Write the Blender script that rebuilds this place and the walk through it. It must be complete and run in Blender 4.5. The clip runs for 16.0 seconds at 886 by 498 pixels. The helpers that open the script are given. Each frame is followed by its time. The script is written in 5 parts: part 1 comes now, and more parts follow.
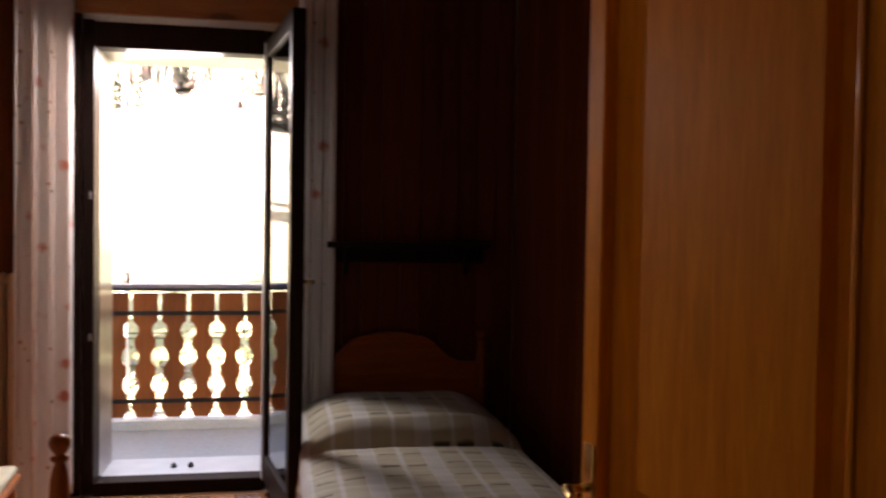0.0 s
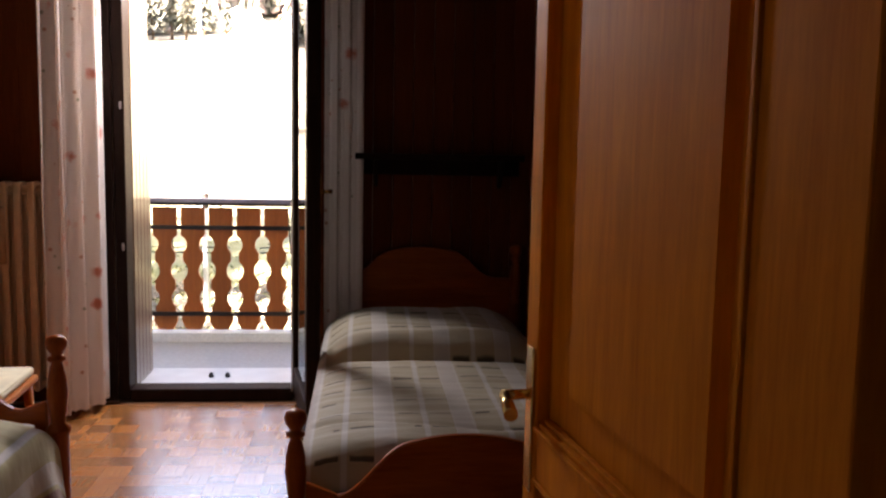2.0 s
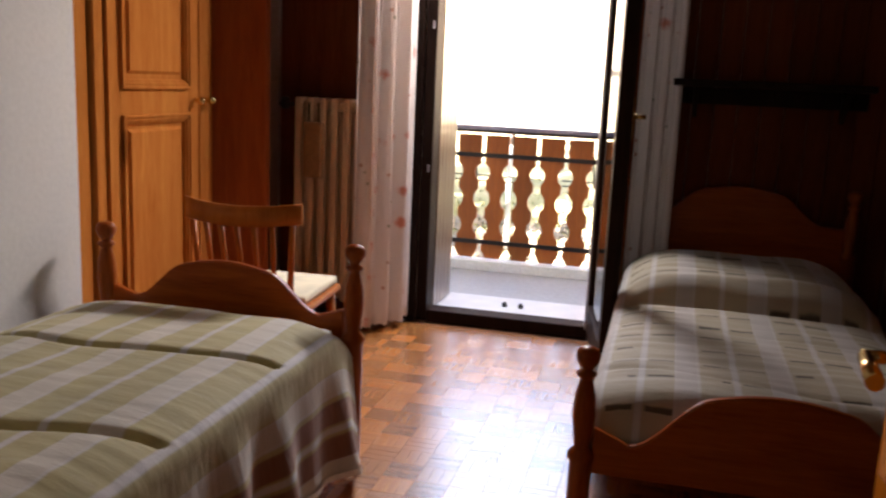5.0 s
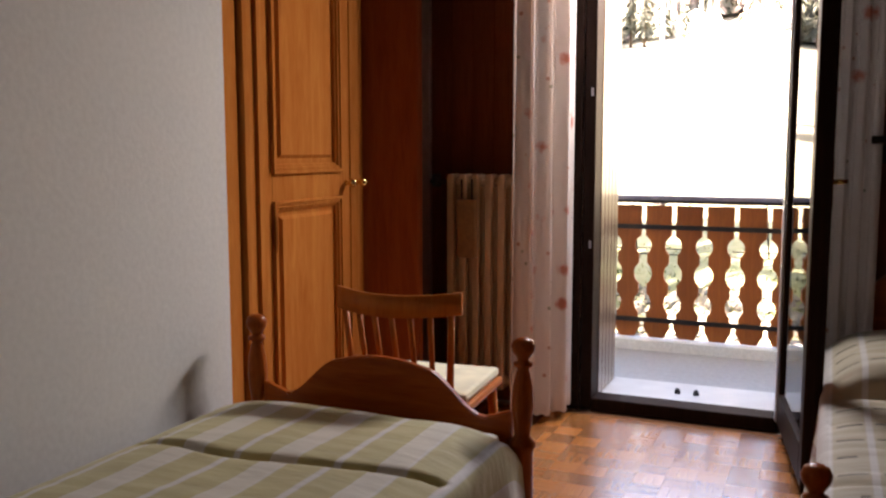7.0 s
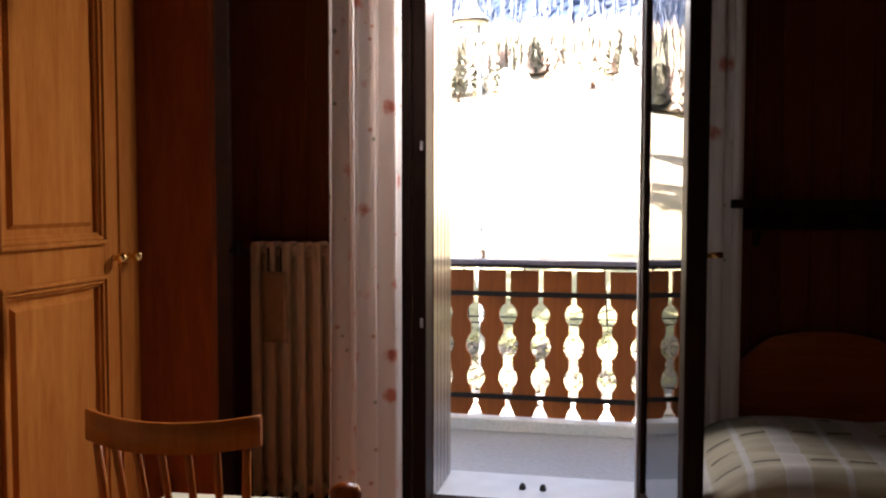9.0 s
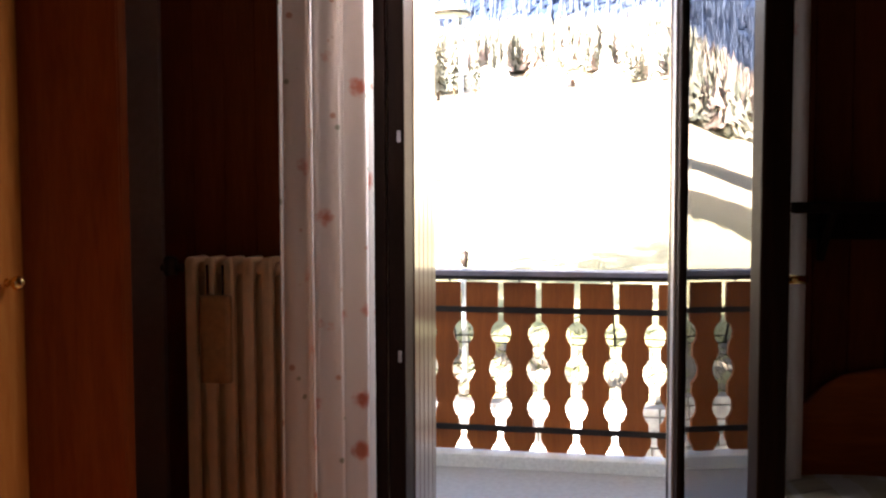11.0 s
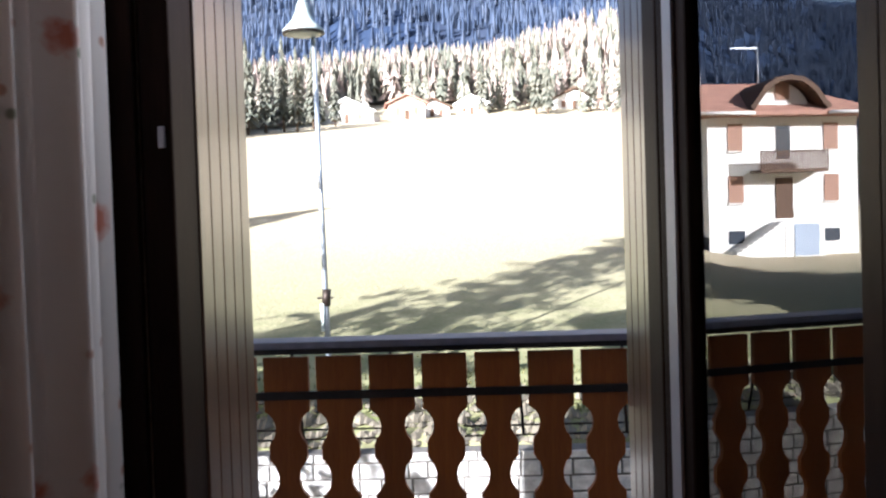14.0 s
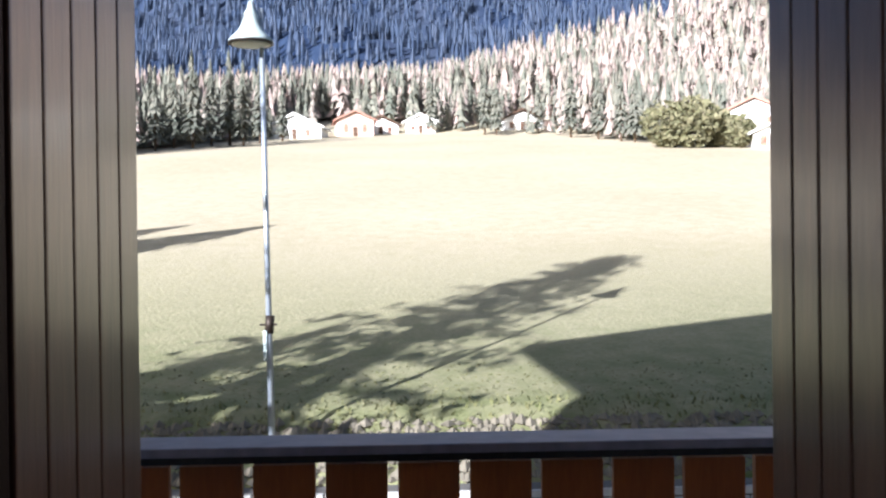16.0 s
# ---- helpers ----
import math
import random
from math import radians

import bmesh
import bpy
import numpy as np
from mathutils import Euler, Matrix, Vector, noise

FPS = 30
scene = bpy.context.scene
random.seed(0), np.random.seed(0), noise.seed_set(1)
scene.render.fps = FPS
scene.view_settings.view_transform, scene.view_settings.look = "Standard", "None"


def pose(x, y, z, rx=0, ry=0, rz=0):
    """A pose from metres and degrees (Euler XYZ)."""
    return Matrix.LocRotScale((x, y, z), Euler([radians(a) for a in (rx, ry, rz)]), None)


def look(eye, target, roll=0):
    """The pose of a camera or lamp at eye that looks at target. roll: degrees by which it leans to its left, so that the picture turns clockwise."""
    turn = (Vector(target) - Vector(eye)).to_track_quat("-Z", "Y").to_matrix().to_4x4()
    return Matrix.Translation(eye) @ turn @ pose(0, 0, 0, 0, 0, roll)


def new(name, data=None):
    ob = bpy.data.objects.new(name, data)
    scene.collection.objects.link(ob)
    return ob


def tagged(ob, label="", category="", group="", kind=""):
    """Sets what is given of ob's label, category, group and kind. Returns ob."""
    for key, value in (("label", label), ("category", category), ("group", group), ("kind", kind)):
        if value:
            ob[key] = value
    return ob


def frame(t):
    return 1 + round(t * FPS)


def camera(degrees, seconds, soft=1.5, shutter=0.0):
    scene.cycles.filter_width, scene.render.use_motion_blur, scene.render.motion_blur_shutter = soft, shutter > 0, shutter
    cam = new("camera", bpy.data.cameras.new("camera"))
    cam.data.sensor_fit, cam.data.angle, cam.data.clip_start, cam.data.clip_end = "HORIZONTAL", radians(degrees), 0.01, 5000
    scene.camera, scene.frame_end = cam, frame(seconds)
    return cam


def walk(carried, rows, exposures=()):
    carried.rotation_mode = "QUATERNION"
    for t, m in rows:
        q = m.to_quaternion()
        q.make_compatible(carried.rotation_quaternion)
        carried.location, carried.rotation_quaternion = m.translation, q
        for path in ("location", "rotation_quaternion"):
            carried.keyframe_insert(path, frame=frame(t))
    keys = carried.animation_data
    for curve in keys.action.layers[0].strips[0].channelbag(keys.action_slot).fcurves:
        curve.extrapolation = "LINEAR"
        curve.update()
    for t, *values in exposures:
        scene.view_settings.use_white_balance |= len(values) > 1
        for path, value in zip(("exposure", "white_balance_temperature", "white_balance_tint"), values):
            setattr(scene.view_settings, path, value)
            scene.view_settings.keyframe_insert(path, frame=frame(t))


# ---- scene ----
cam = camera(53.1, 16.0, soft=2.3, shutter=0.5)
PATH = [
    (0, (0.12, 0.026, 1.346), (0.488, 1.991, 1.286), 0.9),
    (0.5, (0.199, 0.085, 1.357), (0.666, 2.026, 1.243), 0.4),
    (1, (0.271, 0.123, 1.333), (0.682, 2.072, 1.157), 1.1),
    (1.5, (0.335, 0.125, 1.303), (0.652, 2.088, 1.087), 1.7),
    (2, (0.402, 0.113, 1.276), (0.581, 2.092, 1.049), 1.1),
    (2.5, (0.433, 0.125, 1.255), (0.577, 2.104, 1.005), 2.3),
    (3, (0.425, 0.167, 1.235), (0.461, 2.15, 0.976), 2.1),
    (3.5, (0.418, 0.227, 1.229), (0.373, 2.208, 0.96), 2.8),
    (4, (0.412, 0.266, 1.216), (0.255, 2.236, 0.904), 2.3),
    (4.5, (0.402, 0.311, 1.202), (0.069, 2.249, 0.84), 3.7),
    (5, (0.374, 0.347, 1.19), (-0.103, 2.253, 0.817), 2.6),
    (7.5, (0.184, 0.731, 1.203), (-0.617, 2.556, 1.031), 0.2),
    (8, (0.141, 0.909, 1.218), (-0.472, 2.809, 1.091), 0.1),
    (8.5, (0.046, 1.092, 1.24), (-0.402, 3.036, 1.098), -0.0),
    (9, (0.018, 1.197, 1.241), (-0.391, 3.151, 1.131), 0.1),
    (11.5, (-0.149, 2.073, 1.261), (-0.513, 4.036, 1.147), -0.2),
    (12, (-0.154, 2.303, 1.264), (-0.567, 4.258, 1.184), -0.5),
    (12.5, (-0.165, 2.515, 1.27), (-0.522, 4.481, 1.18), -0.7),
    (13, (-0.211, 2.738, 1.273), (-0.389, 4.729, 1.212), -0.9),
    (13.5, (-0.261, 2.93, 1.283), (-0.354, 4.927, 1.211), -1.5),
    (14, (-0.255, 3.062, 1.286), (-0.319, 5.06, 1.236), -1.8),
    (14.5, (-0.251, 3.333, 1.308), (-0.37, 5.328, 1.241), -1.3),
    (15, (-0.27, 3.522, 1.329), (-0.349, 5.519, 1.253), -1.0),
    (15.5, (-0.326, 3.71, 1.382), (-0.336, 5.71, 1.351), -1.5),
    (16, (-0.385, 3.855, 1.404), (-0.326, 5.854, 1.392), -0.7),
]
walk(cam, [(t, look(eye, target, roll)) for t, eye, target, roll in PATH],
     [(0.0, 4.65, 7200, 22), (3.5, 4.85, 7200, 22), (5.0, 5.0, 7100, 21), (8.0, 4.55, 7000, 19), (9.0, 4.4, 6900, 18), (11.5, 4.4, 6500, 15), (12.5, 4.0, 6200, 13), (13.0, 3.6, 6000, 13), (13.5, 2.85, 5900, 12), (14.0, 2.3, 5700, 12), (14.5, 2.0, 5600, 12), (15.5, 1.85, 5600, 12), (16.0, 1.65, 5550, 12)])

# ---- world and sun ----
SUN_TO = Vector((-0.6, -0.8, 0.364)).normalized()
world = bpy.data.worlds.new("world")
scene.world = world
world.use_nodes = True
wn = world.node_tree.nodes
sky = wn.new("ShaderNodeTexSky")
sky.sky_type = "NISHITA"
sky.sun_disc = False
sky.dust_density = 3.5
sky.sun_elevation = math.asin(SUN_TO.z)
sky.sun_rotation = math.atan2(SUN_TO.x, SUN_TO.y)
world.node_tree.links.new(sky.outputs[0], wn["Background"].inputs[0])
wn["Background"].inputs[1].default_value = 0.05
sun = new("sun", bpy.data.lights.new("sun", "SUN"))
sun.data.energy = 5.0
sun.data.angle = radians(0.5)
sun.data.color = (1.0, 0.94, 0.86)
sun.matrix_world = look(SUN_TO * 50, (0, 0, 0))

# the sky's light in the opening of the balcony door, under its head
day = new("daylight_in_opening", bpy.data.lights.new("daylight_in_opening", "AREA"))
day.data.shape, day.data.size, day.data.size_y = "RECTANGLE", 0.52, 0.24
day.data.energy = 2.0
day.data.spread = radians(130)
day.data.color = (0.93, 0.96, 1.0)
day.matrix_world = look((-0.40, 4.74, 2.145), (-1.0, 3.1, 0.5))

# ---- plan, in metres ----
WALL_Y = 4.525          # room face of the balcony wall
OUT_Y = 5.01            # outer face of the balcony wall
LEFT_X, RIGHT_X = -1.45, 1.33
BACK_Y = 0.72           # wall with the room door
CEIL = 2.62
OPEN_L, OPEN_R, OPEN_T = -0.742, 0.078, 2.16
RAIL_Y = 6.09


# ---- materials ----
def mat(name):
    m = bpy.data.materials.new(name)
    m.use_nodes = True
    nt = m.node_tree
    return m, nt, nt.nodes["Principled BSDF"]


def nd(nt, kind, **vals):
    n = nt.nodes.new(kind)
    for k, v in vals.items():
        n.inputs[k].default_value = v
    return n


def coords(nt, scale=(1, 1, 1), world_space=False, loc=(0, 0, 0)):
    mp = nd(nt, "ShaderNodeMapping")
    mp.inputs["Scale"].default_value = scale
    mp.inputs["Location"].default_value = loc
    if world_space:
        g = nt.nodes.new("ShaderNodeNewGeometry")
        nt.links.new(g.outputs["Position"], mp.inputs[0])
    else:
        g = nt.nodes.new("ShaderNodeTexCoord")
        nt.links.new(g.outputs["Object"], mp.inputs[0])
    return mp.outputs[0]


def ramp(nt, fac, stops):
    r = nt.nodes.new("ShaderNodeValToRGB")
    el = r.color_ramp.elements
    while len(el) < len(stops):
        el.new(0.5)
    for e, (p, c) in zip(el, stops):
        e.position = p
        e.color = (*c, 1)
    nt.links.new(fac, r.inputs[0])
    return r.outputs[0]


def bump(nt, bsdf, height, strength=0.3, dist=0.002):
    b = nt.nodes.new("ShaderNodeBump")
    b.inputs["Strength"].default_value = strength
    b.inputs["Distance"].default_value = dist
    nt.links.new(height, b.inputs["Height"])
    nt.links.new(b.outputs[0], bsdf.inputs["Normal"])


def mixc(nt, fac, a, b, mode="MIX"):
    m = nt.nodes.new("ShaderNodeMix")
    m.data_type = "RGBA"
    m.blend_type = mode
    for val, sock in ((fac, m.inputs[0]), (a, m.inputs[6]), (b, m.inputs[7])):
        if isinstance(val, (int, float)):
            sock.default_value = val
        elif isinstance(val, tuple):
            sock.default_value = (*val, 1)
        else:
            nt.links.new(val, sock)
    return m.outputs[2]


def math2(nt, op, a, b=0.0):
    m = nt.nodes.new("ShaderNodeMath")
    m.operation = op
    for val, sock in ((a, m.inputs[0]), (b, m.inputs[1])):
        if isinstance(val, (int, float)):
            sock.default_value = val
        else:
            nt.links.new(val, sock)
    return m.outputs[0]


def wood(name, light, dark, axis="z", rough=0.4, knots=True, coat=0.0, vary=0.0, world_space=False, fine=1.0, island=0.0, spec=0.5, knot=0.11):
    """Grained wood; the grain runs along the axis."""
    m, nt, b = mat(name)
    s = {"x": (1.2, 14, 14), "y": (14, 1.2, 14), "z": (14, 14, 1.2)}[axis]
    v = coords(nt, tuple(k * fine for k in s), world_space)
    n1 = nd(nt, "ShaderNodeTexNoise", Scale=1.6, Detail=6.0, Distortion=1.2)
    nt.links.new(v, n1.inputs["Vector"])
    v2 = coords(nt, tuple(k * 7 * fine for k in s), world_space)
    n2 = nd(nt, "ShaderNodeTexNoise", Scale=2.0, Detail=3.0)
    nt.links.new(v2, n2.inputs["Vector"])
    c = ramp(nt, n1.outputs[0], [(0.3, dark), (0.55, tuple((p + q) / 2 for p, q in zip(light, dark))), (0.72, light)])
    c = mixc(nt, 0.35, c, ramp(nt, n2.outputs[0], [(0.3, dark), (0.7, light)]))
    if knots:
        vk = coords(nt, {"x": (2.0, 5, 5), "y": (5, 2.0, 5), "z": (5, 5, 2.0)}[axis], world_space)
        vo = nd(nt, "ShaderNodeTexVoronoi", Scale=0.75)
        nt.links.new(vk, vo.inputs["Vector"])
        k = ramp(nt, vo.outputs["Distance"], [(0.0, (1, 1, 1)), (knot * 0.8, (0.7, 0.7, 0.7)), (knot, (0.25, 0.25, 0.25)), (knot * 1.7, (0, 0, 0))])
        c = mixc(nt, k, c, tuple(q * 0.35 for q in dark))
    if vary:
        oi = nt.nodes.new("ShaderNodeObjectInfo")
        hs = nt.nodes.new("ShaderNodeHueSaturation")
        nt.links.new(math2(nt, "ADD", math2(nt, "MULTIPLY", oi.outputs["Random"], vary), 1 - vary / 2), hs.inputs["Value"])
        nt.links.new(c, hs.inputs["Color"])
        c = hs.outputs[0]
    if island:
        ge = nt.nodes.new("ShaderNodeNewGeometry")
        hs = nt.nodes.new("ShaderNodeHueSaturation")
        nt.links.new(math2(nt, "ADD", math2(nt, "MULTIPLY", ge.outputs["Random Per Island"], island), 1 - island / 2), hs.inputs["Value"])
        nt.links.new(c, hs.inputs["Color"])
        c = hs.outputs[0]
    nt.links.new(c, b.inputs["Base Color"])
    b.inputs["Roughness"].default_value = rough
    b.inputs["Specular IOR Level"].default_value = spec
    b.inputs["Coat Weight"].default_value = coat
    b.inputs["Coat Roughness"].default_value = 0.22 if coat > 0.8 else 0.15
    b.inputs["Coat IOR"].default_value = 2.4 if coat > 0.8 else 1.5
    bump(nt, b, n2.outputs[0], 0.25, 0.001)
    return m


def plain(name, col, rough=0.5, metal=0.0, noise_scale=30.0, amount=0.15, bump_s=0.1, stain=0.0):
    m, nt, b = mat(name)
    v = coords(nt, (1, 1, 1), True)
    n = nd(nt, "ShaderNodeTexNoise", Scale=noise_scale, Detail=5.0)
    nt.links.new(v, n.inputs["Vector"])
    lo, hi = tuple(c * (1 - amount) for c in col), tuple(min(1, c * (1 + amount)) for c in col)
    c = ramp(nt, n.outputs[0], [(0.3, lo), (0.7, hi)])
    if stain:
        n2 = nd(nt, "ShaderNodeTexNoise", Scale=1.7, Detail=4.0)
        nt.links.new(v, n2.inputs["Vector"])
        c = mixc(nt, math2(nt, "MULTIPLY", n2.outputs[0], stain), c, tuple(q * 0.6 for q in col))
    nt.links.new(c, b.inputs["Base Color"])
    b.inputs["Roughness"].default_value = rough
    b.inputs["Metallic"].default_value = metal
    if bump_s:
        bump(nt, b, n.outputs[0], bump_s, 0.003)
    return m


PINE = wood("varnished_pine", (0.50, 0.27, 0.09), (0.36, 0.17, 0.05), "z", 0.38, coat=0.2)
PINE_X = wood("varnished_pine_across", (0.42, 0.17, 0.05), (0.27, 0.09, 0.025), "x", 0.32, coat=0.3)
BED_Z = wood("bed_pine_upright", (0.36, 0.085, 0.012), (0.19, 0.034, 0.005), "z", 0.3, knots=False, coat=0.12, spec=0.1)
BED_X = wood("bed_pine_across", (0.42, 0.095, 0.012), (0.21, 0.036, 0.005), "x", 0.32, knot=0.13, coat=0.06, spec=0.1)
BED_Y = wood("bed_pine_long", (0.38, 0.10, 0.015), (0.20, 0.040, 0.006), "y", 0.35, spec=0.1)
WARD = wood("wardrobe_pine", (0.54, 0.208, 0.048), (0.38, 0.112, 0.022), "z", 0.5, spec=0.0)
# redder wood, also darkened for the shade on the end panel
WARD_SIDE = wood("wardrobe_side_shaded_wood", (0.33, 0.075, 0.014), (0.21, 0.040, 0.008), "z", 0.45, spec=0.1)
CHAIR = wood("chair_wood", (0.52, 0.155, 0.025), (0.34, 0.085, 0.012), "z", 0.35, knots=False, coat=0.06, spec=0.1)
PANEL = wood("dark_wall_boards", (0.17, 0.045, 0.016), (0.09, 0.021, 0.008), "z", 0.5, spec=0.0, vary=0.3)
DOORWOOD = wood("room_door_pine", (0.80, 0.290, 0.018), (0.53, 0.148, 0.008), "z", 0.5, spec=0.02, coat=0.015, knot=0.10, vary=0.15)
FRAME = wood("dark_window_frame", (0.030, 0.015, 0.011), (0.014, 0.007, 0.005), "z", 0.5, knots=False, spec=0.05)
LEAFWOOD = wood("dark_leaf_frame", (0.030, 0.015, 0.010), (0.015, 0.008, 0.006), "z", 0.5, knots=False, spec=0.05)
PARQUET = [wood("parquet_along", (0.60, 0.24, 0.06), (0.38, 0.13, 0.032), "y", 0.26, spec=1.0, knots=False, vary=0.55, coat=0.9, fine=2.0),
           wood("parquet_across", (0.56, 0.22, 0.054), (0.34, 0.115, 0.028), "x", 0.26, spec=1.0, knots=False, vary=0.55, coat=0.9, fine=2.0)]
PARQUET_REST = [wood("parquet_rest_along", (0.60, 0.24, 0.06), (0.38, 0.13, 0.032), "y", 0.26, spec=1.0, knots=False, coat=0.9, fine=2.0, island=0.55),
                wood("parquet_rest_across", (0.56, 0.22, 0.054), (0.34, 0.115, 0.028), "x", 0.26, spec=1.0, knots=False, coat=0.9, fine=2.0, island=0.55)]
REVEAL = wood("reveal_boards", (0.19, 0.108, 0.070), (0.10, 0.054, 0.036), "z", 0.28, knots=False, coat=0.5)
RAILWOOD = wood("railing_boards", (0.38, 0.112, 0.020), (0.24, 0.060, 0.012), "z", 0.6, vary=0.3, spec=0.3)
CEILWOOD = wood("ceiling_boards", (0.30, 0.13, 0.05), (0.18, 0.07, 0.025), "y", 0.5)
PLASTER = plain("grey_white_plaster", (0.62, 0.61, 0.58), 0.85, 0, 60, 0.05, 0.25, 0.15)
OUTPLASTER = plain("outside_plaster", (0.75, 0.73, 0.68), 0.9, 0, 30, 0.05, 0.3, 0.1)
BRASS = plain("polished_brass", (0.80, 0.56, 0.22), 0.18, 1.0, 40, 0.08, 0)
IRON = plain("dark_iron", (0.035, 0.025, 0.02), 0.5, 0.6, 60, 0.2, 0.1)
STEEL = plain("galvanised_pole", (0.36, 0.40, 0.46), 0.4, 0.5, 20, 0.12, 0.05)
RAILTOP = plain("weathered_rail_paint", (0.21, 0.185, 0.22), 0.45, 0.3, 20, 0.15, 0.03)
# plaster of the strip, darkened to stand for the curtain's shade
SHADED_PLASTER = plain("curtain_shaded_plaster", (0.27, 0.20, 0.19), 0.8, 0, 40, 0.08, 0.1, 0.2)
RUBBER = plain("black_rubber", (0.02, 0.02, 0.02), 0.6)
RADIATOR = plain("cream_radiator_paint", (0.72, 0.52, 0.32), 0.4, 0, 25, 0.06, 0.05)
CERAMIC = plain("tan_ceramic", (0.42, 0.24, 0.11), 0.3, 0, 50, 0.15, 0.05)
KERB = plain("white_kerb_stone", (0.72, 0.72, 0.70), 0.7, 0, 80, 0.12, 0.2, 0.1)
MARBLE = plain("pale_marble_sill", (0.72, 0.71, 0.70), 0.35, 0, 9, 0.07, 0.02, 0.1)
BALTILE = plain("grey_balcony_tiles", (0.46, 0.46, 0.46), 0.6, 0, 40, 0.1, 0.1, 0.2)
GROUT = plain("dark_joint", (0.20, 0.085, 0.03), 0.6)
WHITEMET = plain("pale_lamp_enamel", (0.45, 0.52, 0.52), 0.4, 0.1, 15, 0.1, 0.02)
LAMPGLASS = plain("lamp_diffuser", (0.75, 0.72, 0.62), 0.4, 0, 15, 0.05, 0)
CUSHION = plain("cream_cushion", (0.70, 0.64, 0.46), 0.9, 0, 14, 0.12, 0.3)
ALU = plain("grey_weather_strip", (0.42, 0.40, 0.44), 0.35, 0.6, 20, 0.1, 0.02)
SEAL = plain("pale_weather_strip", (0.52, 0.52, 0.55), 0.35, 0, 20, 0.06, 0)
STONE = plain("pale_wall_stone", (0.46, 0.45, 0.44), 0.9, 0, 6, 0.35, 0.6, 0.3)
RUBBLE = plain("rubble_bank", (0.16, 0.14, 0.105), 0.95, 0, 3, 0.4, 0.8, 0.4)
MORTAR = plain("dark_mortar", (0.12, 0.11, 0.10), 0.95, 0, 10, 0.2, 0.3)
ASPHALT = plain("asphalt", (0.06, 0.06, 0.062), 0.9, 0, 40, 0.2, 0.3, 0.2)
HOUSEWALL = plain("house_render", (0.80, 0.79, 0.77), 0.9, 0, 0.8, 0.04, 0.0, 0.08)
SHUTTER = plain("brown_shutter", (0.30, 0.17, 0.12), 0.7)
ROOFRED = plain("red_brown_roof", (0.38, 0.205, 0.155), 0.8, 0, 2, 0.2, 0.05, 0.2)
DARKWOOD = plain("dark_outside_wood", (0.09, 0.05, 0.03), 0.8)
DARKGLASS = plain("house_window_glass", (0.05, 0.06, 0.08), 0.1)
TRUNK = plain("bark", (0.12, 0.08, 0.05), 0.95, 0, 8, 0.3, 0.5)
SNOW = plain("white_wall_far", (0.75, 0.74, 0.72), 0.9)


def foliage(name, cols, dark=0.7):
    m, nt, b = mat(name)
    g = nt.nodes.new("ShaderNodeNewGeometry")
    c = ramp(nt, g.outputs["Random Per Island"], [(i / (len(cols) - 1), c) for i, c in enumerate(cols)])
    n = nd(nt, "ShaderNodeTexNoise", Scale=0.8, Detail=5.0)
    nt.links.new(coords(nt, (1, 1, 1), True), n.inputs["Vector"])
    c = mixc(nt, math2(nt, "MULTIPLY", n.outputs[0], dark), c, (0.02, 0.025, 0.015))
    nt.links.new(c, b.inputs["Base Color"])
    b.inputs["Roughness"].default_value = 0.95
    b.inputs["Specular IOR Level"].default_value = 0.1
    return m


# tree colours paled and greyed, so they hold the haze over the woods
SPRUCE = foliage("hazed_spruce_needles", [(0.13, 0.14, 0.115), (0.20, 0.20, 0.165), (0.28, 0.27, 0.22)], 0.4)
LARCH = foliage("hazed_autumn_larch", [(0.38, 0.30, 0.27), (0.46, 0.36, 0.33), (0.34, 0.30, 0.26), (0.28, 0.26, 0.21)], 0.4)
# far woods coloured blue to carry the distance's haze and shade
FARWOODS = foliage("haze_blue_far_woods", [(0.034, 0.050, 0.095), (0.050, 0.070, 0.120), (0.075, 0.094, 0.145)], 0.25)
TUFT = foliage("dry_grass_blades", [(0.16, 0.17, 0.07), (0.26, 0.24, 0.12), (0.12, 0.14, 0.05)])
BUSH = foliage("olive_bush", [(0.15, 0.15, 0.08), (0.20, 0.19, 0.11), (0.25, 0.23, 0.14)], 0.4)


